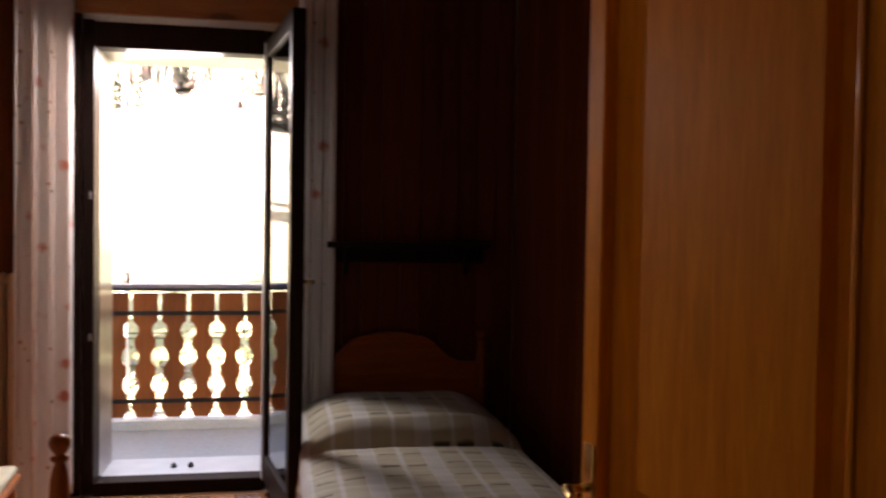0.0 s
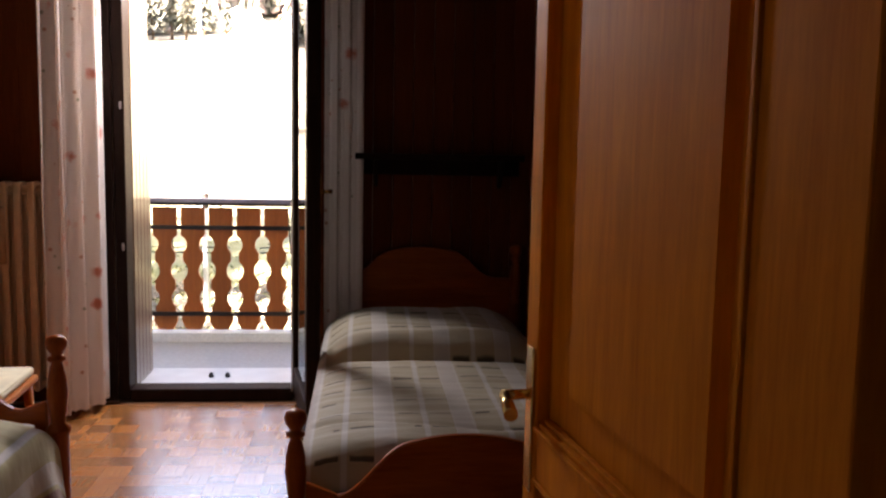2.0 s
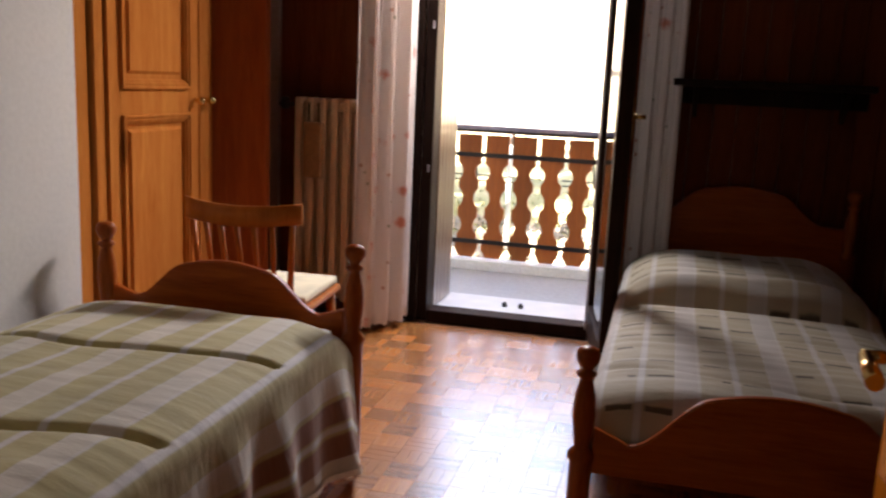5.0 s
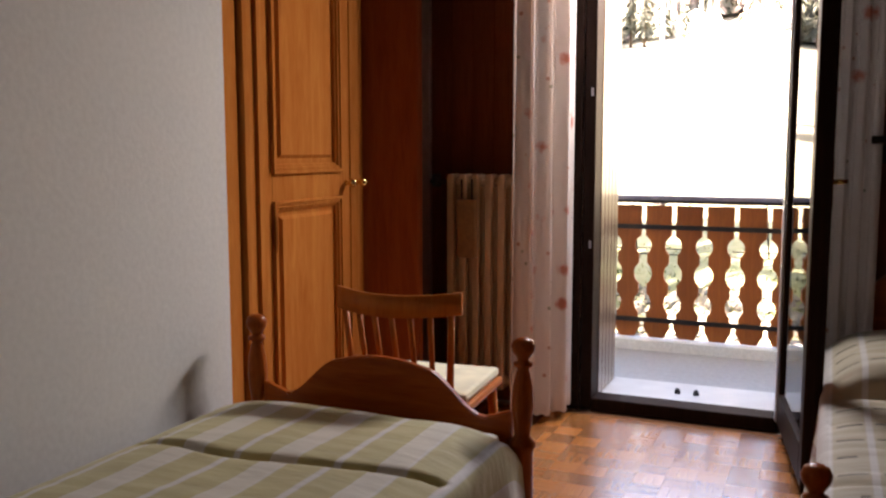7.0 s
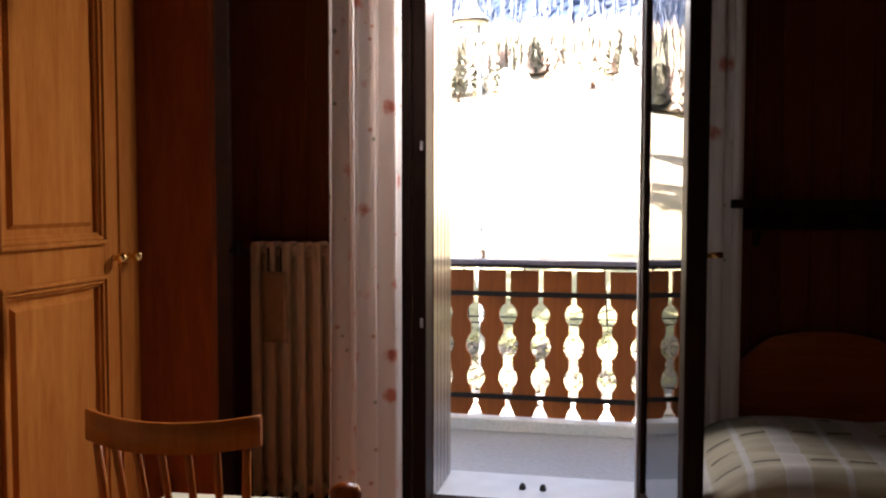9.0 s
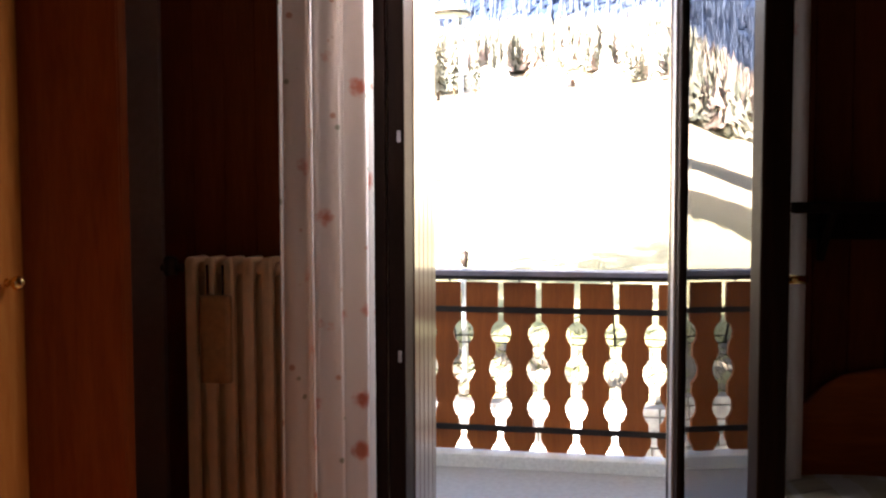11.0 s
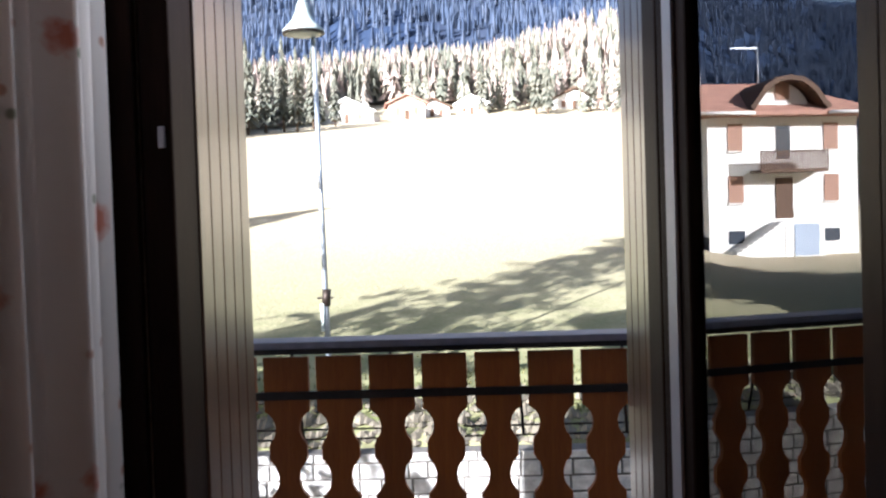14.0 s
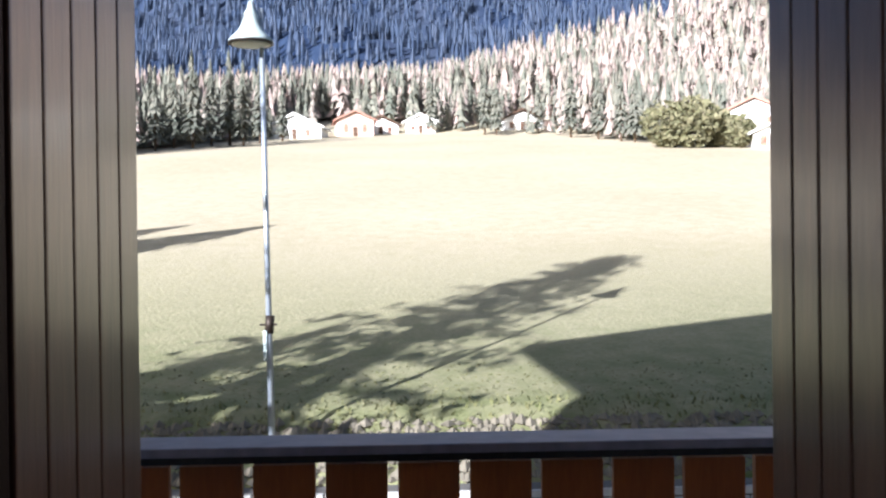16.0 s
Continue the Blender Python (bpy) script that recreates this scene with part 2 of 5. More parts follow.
def curtain_material():
    m, nt, b = mat("floral_curtain_cloth")
    v = coords(nt, (1, 1, 1))
    base = (0.95, 0.88, 0.83)
    vo = nd(nt, "ShaderNodeTexVoronoi", Scale=8.0, Randomness=0.9)
    nt.links.new(v, vo.inputs["Vector"])
    n = nd(nt, "ShaderNodeTexNoise", Scale=60.0, Detail=3.0)
    nt.links.new(v, n.inputs["Vector"])
    dist = math2(nt, "ADD", vo.outputs["Distance"], math2(nt, "MULTIPLY", n.outputs[0], 0.25))
    big = ramp(nt, dist, [(0.25, (1, 1, 1)), (0.40, (0, 0, 0))])
    sep = nt.nodes.new("ShaderNodeSeparateColor")
    nt.links.new(vo.outputs["Color"], sep.inputs[0])
    some = math2(nt, "GREATER_THAN", sep.outputs[0], 0.35)
    vs = nd(nt, "ShaderNodeTexVoronoi", Scale=19.0, Randomness=0.9)
    nt.links.new(v, vs.inputs["Vector"])
    small = ramp(nt, vs.outputs["Distance"], [(0.12, (1, 1, 1)), (0.2, (0, 0, 0))])
    sep2 = nt.nodes.new("ShaderNodeSeparateColor")
    nt.links.new(vs.outputs["Color"], sep2.inputs[0])
    some2 = math2(nt, "GREATER_THAN", sep2.outputs[1], 0.55)
    c = mixc(nt, math2(nt, "MULTIPLY", math2(nt, "MULTIPLY", big, some), 0.85), base, (0.70, 0.21, 0.11))
    spot = ramp(nt, sep2.outputs[2], [(0.4, (0.6, 0.30, 0.18)), (0.6, (0.34, 0.34, 0.22))])
    c = mixc(nt, math2(nt, "MULTIPLY", math2(nt, "MULTIPLY", small, some2), 0.8), c, spot)
    nt.links.new(c, b.inputs["Base Color"])
    b.inputs["Roughness"].default_value = 0.9
    tr = nt.nodes.new("ShaderNodeBsdfTranslucent")
    nt.links.new(c, tr.inputs[0])
    mx = nt.nodes.new("ShaderNodeMixShader")
    mx.inputs[0].default_value = 0.5
    nt.links.new(b.outputs[0], mx.inputs[1])
    nt.links.new(tr.outputs[0], mx.inputs[2])
    nt.links.new(mx.outputs[0], nt.nodes["Material Output"].inputs[0])
    w = nd(nt, "ShaderNodeTexNoise", Scale=900.0)
    nt.links.new(v, w.inputs["Vector"])
    bump(nt, b, w.outputs[0], 0.2, 0.0005)
    return m


def spread_material(name, amount, pale, base):
    """Olive-beige cloth with pale stripes along the bed and dark stitched dashes across."""
    m, nt, b = mat(name)
    uv = nt.nodes.new("ShaderNodeUVMap")
    sx = nt.nodes.new("ShaderNodeSeparateXYZ")
    nt.links.new(uv.outputs[0], sx.inputs[0])
    u, v = sx.outputs[0], sx.outputs[1]
    fr = math2(nt, "FRACT", math2(nt, "DIVIDE", u, 0.25))
    c = ramp(nt, fr, [(0.0, (0.54, 0.52, 0.50)), (0.02, pale), (0.23, pale), (0.25, (0.54, 0.52, 0.50)), (0.28, base), (0.60, base), (0.62, (0.52, 0.50, 0.48)), (0.67, (0.52, 0.50, 0.48)), (0.69, base), (1.0, base)])
    c.node.color_ramp.interpolation = "LINEAR"
    n = nd(nt, "ShaderNodeTexNoise", Scale=5.0, Detail=5.0)
    nt.links.new(coords(nt, (1, 1, 1)), n.inputs["Vector"])
    c = mixc(nt, 0.6, c, ramp(nt, n.outputs[0], [(0.3, (0.62, 0.62, 0.62)), (0.7, (1, 1, 1))]), "MULTIPLY")
    hang = math2(nt, "GREATER_THAN", math2(nt, "ABSOLUTE", u), 0.53)
    brown = ramp(nt, fr, [(0.0, (0, 0, 0)), (0.31, (0, 0, 0)), (0.34, (1, 1, 1)), (0.57, (1, 1, 1)), (0.60, (0, 0, 0)), (0.70, (0, 0, 0)), (0.74, (1, 1, 1)), (1.0, (1, 1, 1))])
    c = mixc(nt, math2(nt, "MULTIPLY", hang, brown), c, (0.19, 0.07, 0.03))
    # pleats across, which show only on the darker cloth
    on_base = ramp(nt, fr, [(0.30, (0, 0, 0)), (0.32, (1, 1, 1)), (0.57, (1, 1, 1)), (0.59, (0, 0, 0)), (0.70, (0, 0, 0)), (0.72, (1, 1, 1)), (0.99, (1, 1, 1)), (1.0, (0, 0, 0))])
    cell = nd(nt, "ShaderNodeTexNoise", Scale=1.0, Detail=2.0)
    cv = nt.nodes.new("ShaderNodeCombineXYZ")
    nt.links.new(math2(nt, "FLOOR", math2(nt, "DIVIDE", u, 0.125)), cv.inputs[0])
    nt.links.new(math2(nt, "MULTIPLY", v, 6.0), cv.inputs[1])
    nt.links.new(cv.outputs[0], cell.inputs["Vector"])
    wav = math2(nt, "ADD", v, math2(nt, "MULTIPLY", n.outputs[0], 0.03))
    fv = math2(nt, "FRACT", math2(nt, "DIVIDE", wav, 0.145))
    line = ramp(nt, fv, [(0.0, (1, 1, 1)), (0.065, (1, 1, 1)), (0.095, (0, 0, 0)), (1.0, (0, 0, 0))])
    gate = math2(nt, "MULTIPLY", math2(nt, "GREATER_THAN", cell.outputs[0], 0.40), math2(nt, "LESS_THAN", math2(nt, "ABSOLUTE", u), 0.45))
    dash = math2(nt, "MULTIPLY", math2(nt, "MULTIPLY", line, on_base), gate)
    c = mixc(nt, math2(nt, "MULTIPLY", dash, amount), c, (0.05, 0.04, 0.025))
    nt.links.new(c, b.inputs["Base Color"])
    b.inputs["Roughness"].default_value = 0.75
    b.inputs["Sheen Weight"].default_value = 0.2
    w = nd(nt, "ShaderNodeTexNoise", Scale=14.0, Detail=6.0)
    nt.links.new(coords(nt, (1, 3, 1)), w.inputs["Vector"])
    bump(nt, b, math2(nt, "SUBTRACT", w.outputs[0], math2(nt, "MULTIPLY", dash, amount)), 0.5, 0.006)
    return m


def glass_material():
    m, nt, b = mat("window_glass")
    fr = nt.nodes.new("ShaderNodeFresnel")
    fr.inputs[0].default_value = 3.9
    tr = nt.nodes.new("ShaderNodeBsdfTransparent")
    tr.inputs[0].default_value = (0.9, 0.93, 0.92, 1)
    gl = nt.nodes.new("ShaderNodeBsdfGlossy")
    gl.inputs["Roughness"].default_value = 0.0
    mx = nt.nodes.new("ShaderNodeMixShader")
    nt.links.new(fr.outputs[0], mx.inputs[0])
    nt.links.new(tr.outputs[0], mx.inputs[1])
    nt.links.new(gl.outputs[0], mx.inputs[2])
    nt.links.new(mx.outputs[0], nt.nodes["Material Output"].inputs[0])
    return m


def meadow_material():
    m, nt, b = mat("meadow_grass")
    v = coords(nt, (1, 1, 1), True)
    n1 = nd(nt, "ShaderNodeTexNoise", Scale=0.05, Detail=6.0)
    n2 = nd(nt, "ShaderNodeTexNoise", Scale=1.3, Detail=8.0)
    n3 = nd(nt, "ShaderNodeTexNoise", Scale=9.0, Detail=5.0)
    for n in (n1, n2, n3):
        nt.links.new(v, n.inputs["Vector"])
    c = ramp(nt, n1.outputs[0], [(0.35, (0.42, 0.352, 0.26)), (0.65, (0.56, 0.468, 0.375))])
    c = mixc(nt, 0.5, c, ramp(nt, n2.outputs[0], [(0.3, (0.31, 0.28, 0.16)), (0.7, (0.56, 0.465, 0.355))]))
    c = mixc(nt, 0.35, c, ramp(nt, n3.outputs[0], [(0.35, (0.24, 0.235, 0.125)), (0.65, (0.525, 0.46, 0.35))]))
    sp = nt.nodes.new("ShaderNodeSeparateXYZ")
    nt.links.new(v, sp.inputs[0])
    # grass is greener towards the house, and darkened there to deepen the shade
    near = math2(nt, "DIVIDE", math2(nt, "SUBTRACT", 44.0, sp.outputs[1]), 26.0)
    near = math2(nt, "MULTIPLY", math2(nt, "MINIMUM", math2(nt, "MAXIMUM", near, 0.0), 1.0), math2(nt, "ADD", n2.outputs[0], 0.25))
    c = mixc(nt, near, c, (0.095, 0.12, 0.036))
    nt.links.new(c, b.inputs["Base Color"])
    b.inputs["Roughness"].default_value = 0.95
    b.inputs["Specular IOR Level"].default_value = 0.1
    bump(nt, b, n3.outputs[0], 0.6, 0.05)
    return m


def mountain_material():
    m, nt, b = mat("haze_blue_wooded_slope")
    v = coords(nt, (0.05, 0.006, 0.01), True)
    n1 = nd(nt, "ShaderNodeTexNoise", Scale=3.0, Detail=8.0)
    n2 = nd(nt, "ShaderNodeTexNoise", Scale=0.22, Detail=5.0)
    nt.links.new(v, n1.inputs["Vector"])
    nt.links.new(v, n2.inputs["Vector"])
    # slope's blue is haze and shade mixed into its colour
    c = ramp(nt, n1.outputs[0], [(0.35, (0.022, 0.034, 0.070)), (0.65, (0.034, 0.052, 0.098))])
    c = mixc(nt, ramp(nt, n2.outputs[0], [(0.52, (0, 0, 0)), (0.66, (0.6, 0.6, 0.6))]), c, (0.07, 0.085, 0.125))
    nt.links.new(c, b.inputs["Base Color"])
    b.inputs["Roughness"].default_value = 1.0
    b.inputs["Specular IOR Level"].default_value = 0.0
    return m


CURTAIN, GLASS = curtain_material(), glass_material()
# each cloth's tint includes the light on its bed; the dashes differ too
SPREAD = {"dashed": spread_material("striped_bedspread_dim_tint", 0.95, (0.47, 0.435, 0.40), (0.41, 0.35, 0.24)), "faint": spread_material("olive_bedspread_lit_tint", 0.10, (0.52, 0.48, 0.40), (0.40, 0.34, 0.145))}
MEADOW, MOUNTAIN = meadow_material(), mountain_material()


# ---- mesh helpers ----
def box(bm, x0, x1, y0, y1, z0, z1, bevel=0.0):
    vs = [bm.verts.new((x, y, z)) for x in (x0, x1) for y in (y0, y1) for z in (z0, z1)]
    fs = [bm.faces.new([vs[i] for i in q]) for q in ((0, 1, 3, 2), (4, 6, 7, 5), (0, 4, 5, 1), (2, 3, 7, 6), (0, 2, 6, 4), (1, 5, 7, 3))]
    if bevel:
        es = list({e for f in fs for e in f.edges})
        bmesh.ops.bevel(bm, geom=es, offset=bevel, segments=2, affect="EDGES", profile=0.6)
    return bm


def lathe(bm, profile, cx=0.0, cy=0.0, n=20):
    """Turned shape from (radius, height) pairs."""
    rings = [[bm.verts.new((cx + r * math.cos(2 * math.pi * k / n), cy + r * math.sin(2 * math.pi * k / n), z)) for k in range(n)] for r, z in profile]
    for a, c in zip(rings, rings[1:]):
        for k in range(n):
            f = bm.faces.new((a[k], a[(k + 1) % n], c[(k + 1) % n], c[k]))
            f.smooth = True
    bm.faces.new(rings[0][::-1])
    bm.faces.new(rings[-1])
    return bm


def rod(bm, p, q, r, n=10, r2=None):
    p, q = Vector(p), Vector(q)
    d = (q - p).normalized()
    a = d.orthogonal().normalized()
    c = d.cross(a)
    rings = []
    for pt, rr in ((p, r), (q, r if r2 is None else r2)):
        rings.append([bm.verts.new(pt + rr * (math.cos(2 * math.pi * k / n) * a + math.sin(2 * math.pi * k / n) * c)) for k in range(n)])
    for k in range(n):
        f = bm.faces.new((rings[0][k], rings[0][(k + 1) % n], rings[1][(k + 1) % n], rings[1][k]))
        f.smooth = True
    bm.faces.new(rings[0][::-1])
    bm.faces.new(rings[1])
    return bm


def slab(bm, outline, depth, plane="xz", at=0.0, bevel=0.0):
    """A flat board: outline of (a, b) pairs, counted round, with a thickness."""
    def put(a, b, d):
        return {"xz": (a, d, b), "yz": (d, a, b), "xy": (a, b, d)}[plane]
    n = len(outline)
    f0 = [bm.verts.new(put(a, b, at)) for a, b in outline]
    f1 = [bm.verts.new(put(a, b, at + depth)) for a, b in outline]
    bm.faces.new(f0)
    bm.faces.new(f1[::-1])
    for k in range(n):
        bm.faces.new((f0[k], f1[k], f1[(k + 1) % n], f0[(k + 1) % n]))
    bmesh.ops.recalc_face_normals(bm, faces=bm.faces[:])
    if bevel:
        es = [e for e in bm.edges if len(e.link_faces) == 2 and e.calc_face_angle(0) > 0.9]
        bmesh.ops.bevel(bm, geom=es, offset=bevel, segments=2, affect="EDGES")
    return bm


def finish(bm, name, material):
    bmesh.ops.recalc_face_normals(bm, faces=bm.faces[:])
    me = bpy.data.meshes.new(name)
    bm.to_mesh(me)
    bm.free()
    for m in (material if isinstance(material, (list, tuple)) else [material]):
        me.materials.append(m)
    return me


def part(name, bm, material, parent=None, label=""):
    ob = new(name, finish(bm, name, material))
    if parent is not None:
        ob.parent = parent
    return tagged(ob, label)


def thing(name, label, category, at=(0, 0, 0), rz=0, group=""):
    ob = new(name)
    ob.matrix_world = pose(*at, 0, 0, rz)
    return tagged(ob, label, category, group)


def solid(name, bm, material, kind="structure", label="", category=""):
    return tagged(part(name, bm, material), label, category, "", kind)


B = bmesh.new

# ---- room shell ----
solid("floor", box(B(), -2.2, 1.6, -1.6, WALL_Y, -0.25, -0.012), GROUT)
solid("ceiling", box(B(), -2.2, 1.6, -1.6, WALL_Y, CEIL, CEIL + 0.2), CEILWOOD)
solid("wall_left", box(B(), LEFT_X - 0.35, LEFT_X, -1.6, 2.795, -0.012, CEIL), PLASTER)
solid("wall_left_behind", box(B(), -2.2, -2.08, 2.795, WALL_Y, -0.012, CEIL), PLASTER)
solid("wall_right", box(B(), RIGHT_X + 0.02, RIGHT_X + 0.25, -1.6, WALL_Y, -0.012, CEIL), PLASTER)
wb = B()
box(wb, 0.90, RIGHT_X + 0.02, BACK_Y - 0.12, BACK_Y, -0.012, CEIL)
box(wb, LEFT_X, -0.16, BACK_Y - 0.12, BACK_Y, -0.012, CEIL)
box(wb, -0.16, 0.90, BACK_Y - 0.12, BACK_Y, 2.125, CEIL)
solid("wall_with_room_door", wb, PLASTER)
solid("hall_end_wall", box(B(), -2.2, 1.6, -1.75, -1.6, -0.012, CEIL), PLASTER)
wa = B()
box(wa, -2.2, -0.80, WALL_Y, OUT_Y, -0.25, CEIL + 0.2)
box(wa, 0.15, 1.6, WALL_Y, OUT_Y, -0.25, CEIL + 0.2)
box(wa, -0.80, 0.15, WALL_Y, OUT_Y, 2.28, CEIL + 0.2)
box(wa, -0.80, 0.15, WALL_Y, OUT_Y, -0.25, -0.012)
solid("wall_balcony", wa, PLASTER)


def boards(name, along, start, stop, fixed, z0, z1):
    """Upright boards of a wall lining, each one a piece."""
    wall = tagged(new(name), "", "", "", "structure")
    n = max(1, round((stop - start) / 0.1))
    w = (stop - start) / n
    bm = B()
    if along == "x":
        box(bm, 0.001, w - 0.001, 0, 0.016, z0, z1, 0.003)
    else:
        box(bm, 0, 0.016, 0.001, w - 0.001, z0, z1, 0.003)
    me = finish(bm, "wall_board", PANEL)
    for k in range(n):
        ob = new("wall_board", me)
        ob.parent = wall
        ob.location = (start + w * k, fixed - 0.018, 0) if along == "x" else (fixed, start + w * k, 0)
    return wall


boards("wall_lining_behind_bed", "x", 0.150, RIGHT_X, WALL_Y, 0.0, CEIL)
boards("wall_lining_beside_bed", "y", BACK_Y + 0.02, WALL_Y - 0.02, RIGHT_X + 0.002, 0.0, CEIL)
boards("wall_lining_behind_radiator", "x", -1.54, -0.80, WALL_Y, 0.0, CEIL)
solid("plaster_strip", box(B(), -1.71, -1.545, WALL_Y - 0.03, WALL_Y - 0.002, 0, CEIL), SHADED_PLASTER)
solid("shutter_box_board", box(B(), -0.92, 0.27, WALL_Y - 0.05, WALL_Y - 0.019, 2.31, CEIL, 0.004), PINE_X)

# ---- balcony door frame, reveal and sill ----
fr = tagged(new("door_frame_balcony"), "", "", "", "structure")
fj = B()
box(fj, -0.80, OPEN_L - 0.003, WALL_Y - 0.004, 4.648, 0.0, 2.29, 0.006)
part("frame_post", fj, FRAME, fr)
# dark strip added over the lining boards beside the frame post
part("dark_frame_strip", box(B(), -0.852, -0.801, WALL_Y - 0.023, WALL_Y - 0.001, 0.0, 2.29, 0.003), FRAME, fr)
fj = B()
box(fj, 0.056, 0.148, WALL_Y + 0.012, 4.648, 0.0, 2.29, 0.006)
part("frame_post", fj, FRAME, fr)
fj = B()
box(fj, OPEN_L - 0.002, 0.055, WALL_Y, 4.646, OPEN_T, 2.288, 0.006)
part("frame_head", fj, FRAME, fr)
fj = B()
box(fj, OPEN_L - 0.002, 0.055, WALL_Y - 0.002, 4.646, -0.01, 0.055, 0.006)
part("frame_sill", fj, FRAME, fr)
for z in (0.766, 1.449):
    fj = B()
    box(fj, -0.768, -0.756, WALL_Y - 0.0085, WALL_Y - 0.003, z - 0.018, z + 0.018, 0.002)
    part("striker_plate", fj, ALU, fr, "small grey metal striker plate")

rv = tagged(new("door_reveal"), "", "", "", "structure")
for side, x0 in ((-1, OPEN_L), (1, OPEN_R)):
    for k in range(5):
        y0 = 4.650 + k * 0.0715
        bm = B()
        if side < 0:
            box(bm, x0 - 0.02, x0, y0, y0 + 0.0675, 0.032, 2.16, 0.003)
        else:
            box(bm, x0, x0 + 0.02, y0, y0 + 0.0675, 0.032, 2.16, 0.003)
        part("reveal_board", bm, REVEAL, rv)
    bm = B()
    xa, xb = (-0.799, x0 - 0.021) if side < 0 else (x0 + 0.021, 0.149)
    box(bm, xa, xb, 4.649, OUT_Y, 0.03, 2.28)
    part("reveal_backing", bm, FRAME, rv)
bm = B()
box(bm, OPEN_L, OPEN_R, 4.649, OUT_Y, 2.161, 2.28)
part("reveal_head", bm, REVEAL, rv)
solid("sill_stone", box(B(), -0.798, 0.148, 4.649, 5.05, -0.02, 0.03, 0.004), MARBLE)
for x in (-0.404, -0.318):
    st = thing("door_stop", "small black rubber door stop on the pale sill", "door stop", (x, 4.85, 0.03))
    part("buffer", lathe(B(), [(0.014, 0), (0.014, 0.01), (0.009, 0.022), (0.004, 0.026)]), RUBBER, st)

# ---- open balcony door leaf ----
LEAF_W = 0.815
leaf = thing("balcony_door_leaf", "dark brown glazed wooden balcony door leaf standing open into the room", "glass door", (0.050, 4.50, 0.0),
             math.degrees(math.atan2(-0.785, 0.12)))
# local x runs from hinge to free edge; the face towards the opening is at local y = 0
T = 0.058
for nm, x0, x1, z0, z1 in (("hinge_stile", 0, 0.118, 0.065, 2.21), ("lock_stile", LEAF_W - 0.070, LEAF_W, 0.065, 2.21),
                           ("bottom_rail", 0.119, LEAF_W - 0.071, 0.065, 0.20), ("top_rail", 0.119, LEAF_W - 0.071, 2.125, 2.21)):
    part(nm, box(B(), x0, x1, 0, T, z0, z1, 0.006), LEAFWOOD, leaf)
part("pane", box(B(), 0.112, LEAF_W - 0.065, 0.012, 0.016, 0.195, 2.13), GLASS, leaf, "clear window pane").visible_shadow = False
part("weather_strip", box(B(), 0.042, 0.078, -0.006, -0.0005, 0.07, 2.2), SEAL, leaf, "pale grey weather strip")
for z in (0.35, 1.9):
    part("hinge", rod(B(), (-0.006, T + 0.008, z), (-0.006, T + 0.008, z + 0.09), 0.008), BRASS, leaf, "brass hinge")
hb = B()
box(hb, LEAF_W - 0.058, LEAF_W - 0.030, T, T + 0.006, 1.00, 1.16, 0.002)
handle = part("handle", hb, BRASS, leaf, "brass lever handle")
hl = B()
rod(hl, (LEAF_W - 0.044, T + 0.006, 1.09), (LEAF_W - 0.044, T + 0.05, 1.09), 0.009)
rod(hl, (LEAF_W - 0.044, T + 0.045, 1.09), (LEAF_W - 0.150, T + 0.047, 1.085), 0.008)
part("lever", hl, BRASS, handle)


# ---- room door ----
def panel_door(name, label, at, rz, width, height, wd, panels, thick=0.052):
    """A framed door with deep flat panels on both faces. Local x: hinge to free edge, local y: thickness."""
    d = thing(name, label, "door", at, rz)
    st, sf = 0.165, 0.062
    part("stile", box(B(), 0, st, 0, thick, 0, height, 0.004), wd, d)
    part("stile", box(B(), width - sf, width, 0, thick, 0, height, 0.004), wd, d)
    zs = [0.0] + [z for p in panels for z in p] + [height]
    for k in range(0, len(zs), 2):
        part("rail", box(B(), st + 0.001, width - sf - 0.001, 0.001, thick - 0.001, zs[k], zs[k + 1], 0.003), wd, d)
    for z0, z1 in panels:
        bm = box(B(), st + 0.002, width - sf - 0.002, 0.0235, thick - 0.0235, z0 + 0.002, z1 - 0.002)
        a0, a1, c0, c1 = st + 0.062, width - sf - 0.118, z0 + 0.085, z1 - 0.085
        for y0, y1 in ((0.0232, 0.008), (thick - 0.0232, thick - 0.008)):
            o = [bm.verts.new((x, y0, z)) for x, z in ((a0, c0), (a1, c0), (a1, c1), (a0, c1))]
            i = [bm.verts.new((x, y1, z)) for x, z in ((a0 + 0.012, c0 + 0.012), (a1 - 0.012, c0 + 0.012), (a1 - 0.012, c1 - 0.012), (a0 + 0.012, c1 - 0.012))]
            for k in range(4):
                bm.faces.new((o[k], o[(k + 1) % 4], i[(k + 1) % 4], i[k]))
            bm.faces.new(i)
        part("panel", bm, wd, d)
        bm = B()
        molding(bm, st, width - sf, z0, z1, 0.0, thick)
        part("moulding", bm, wd, d)
    return d


def molding(bm, x0, x1, z0, z1, y0, y1, w=0.020):
    """Stepped moulding inside the frame of a panel, on both faces."""
    for k, (off, rise) in enumerate(((0.0, 0.004), (0.009, -0.003), (0.017, -0.010))):
        for ya, yb in ((y0 - rise, 0.021), (0.031, y1 + rise)):
            a, b, c, d = x0 + off, x1 - off, z0 + off, z1 - off
            box(bm, a, b, ya, yb, c, c + 0.0085, 0.002)
            box(bm, a, b, ya, yb, d - 0.0085, d, 0.002)
            box(bm, a, a + 0.0085, ya, yb, c + 0.009, d - 0.009, 0.002)


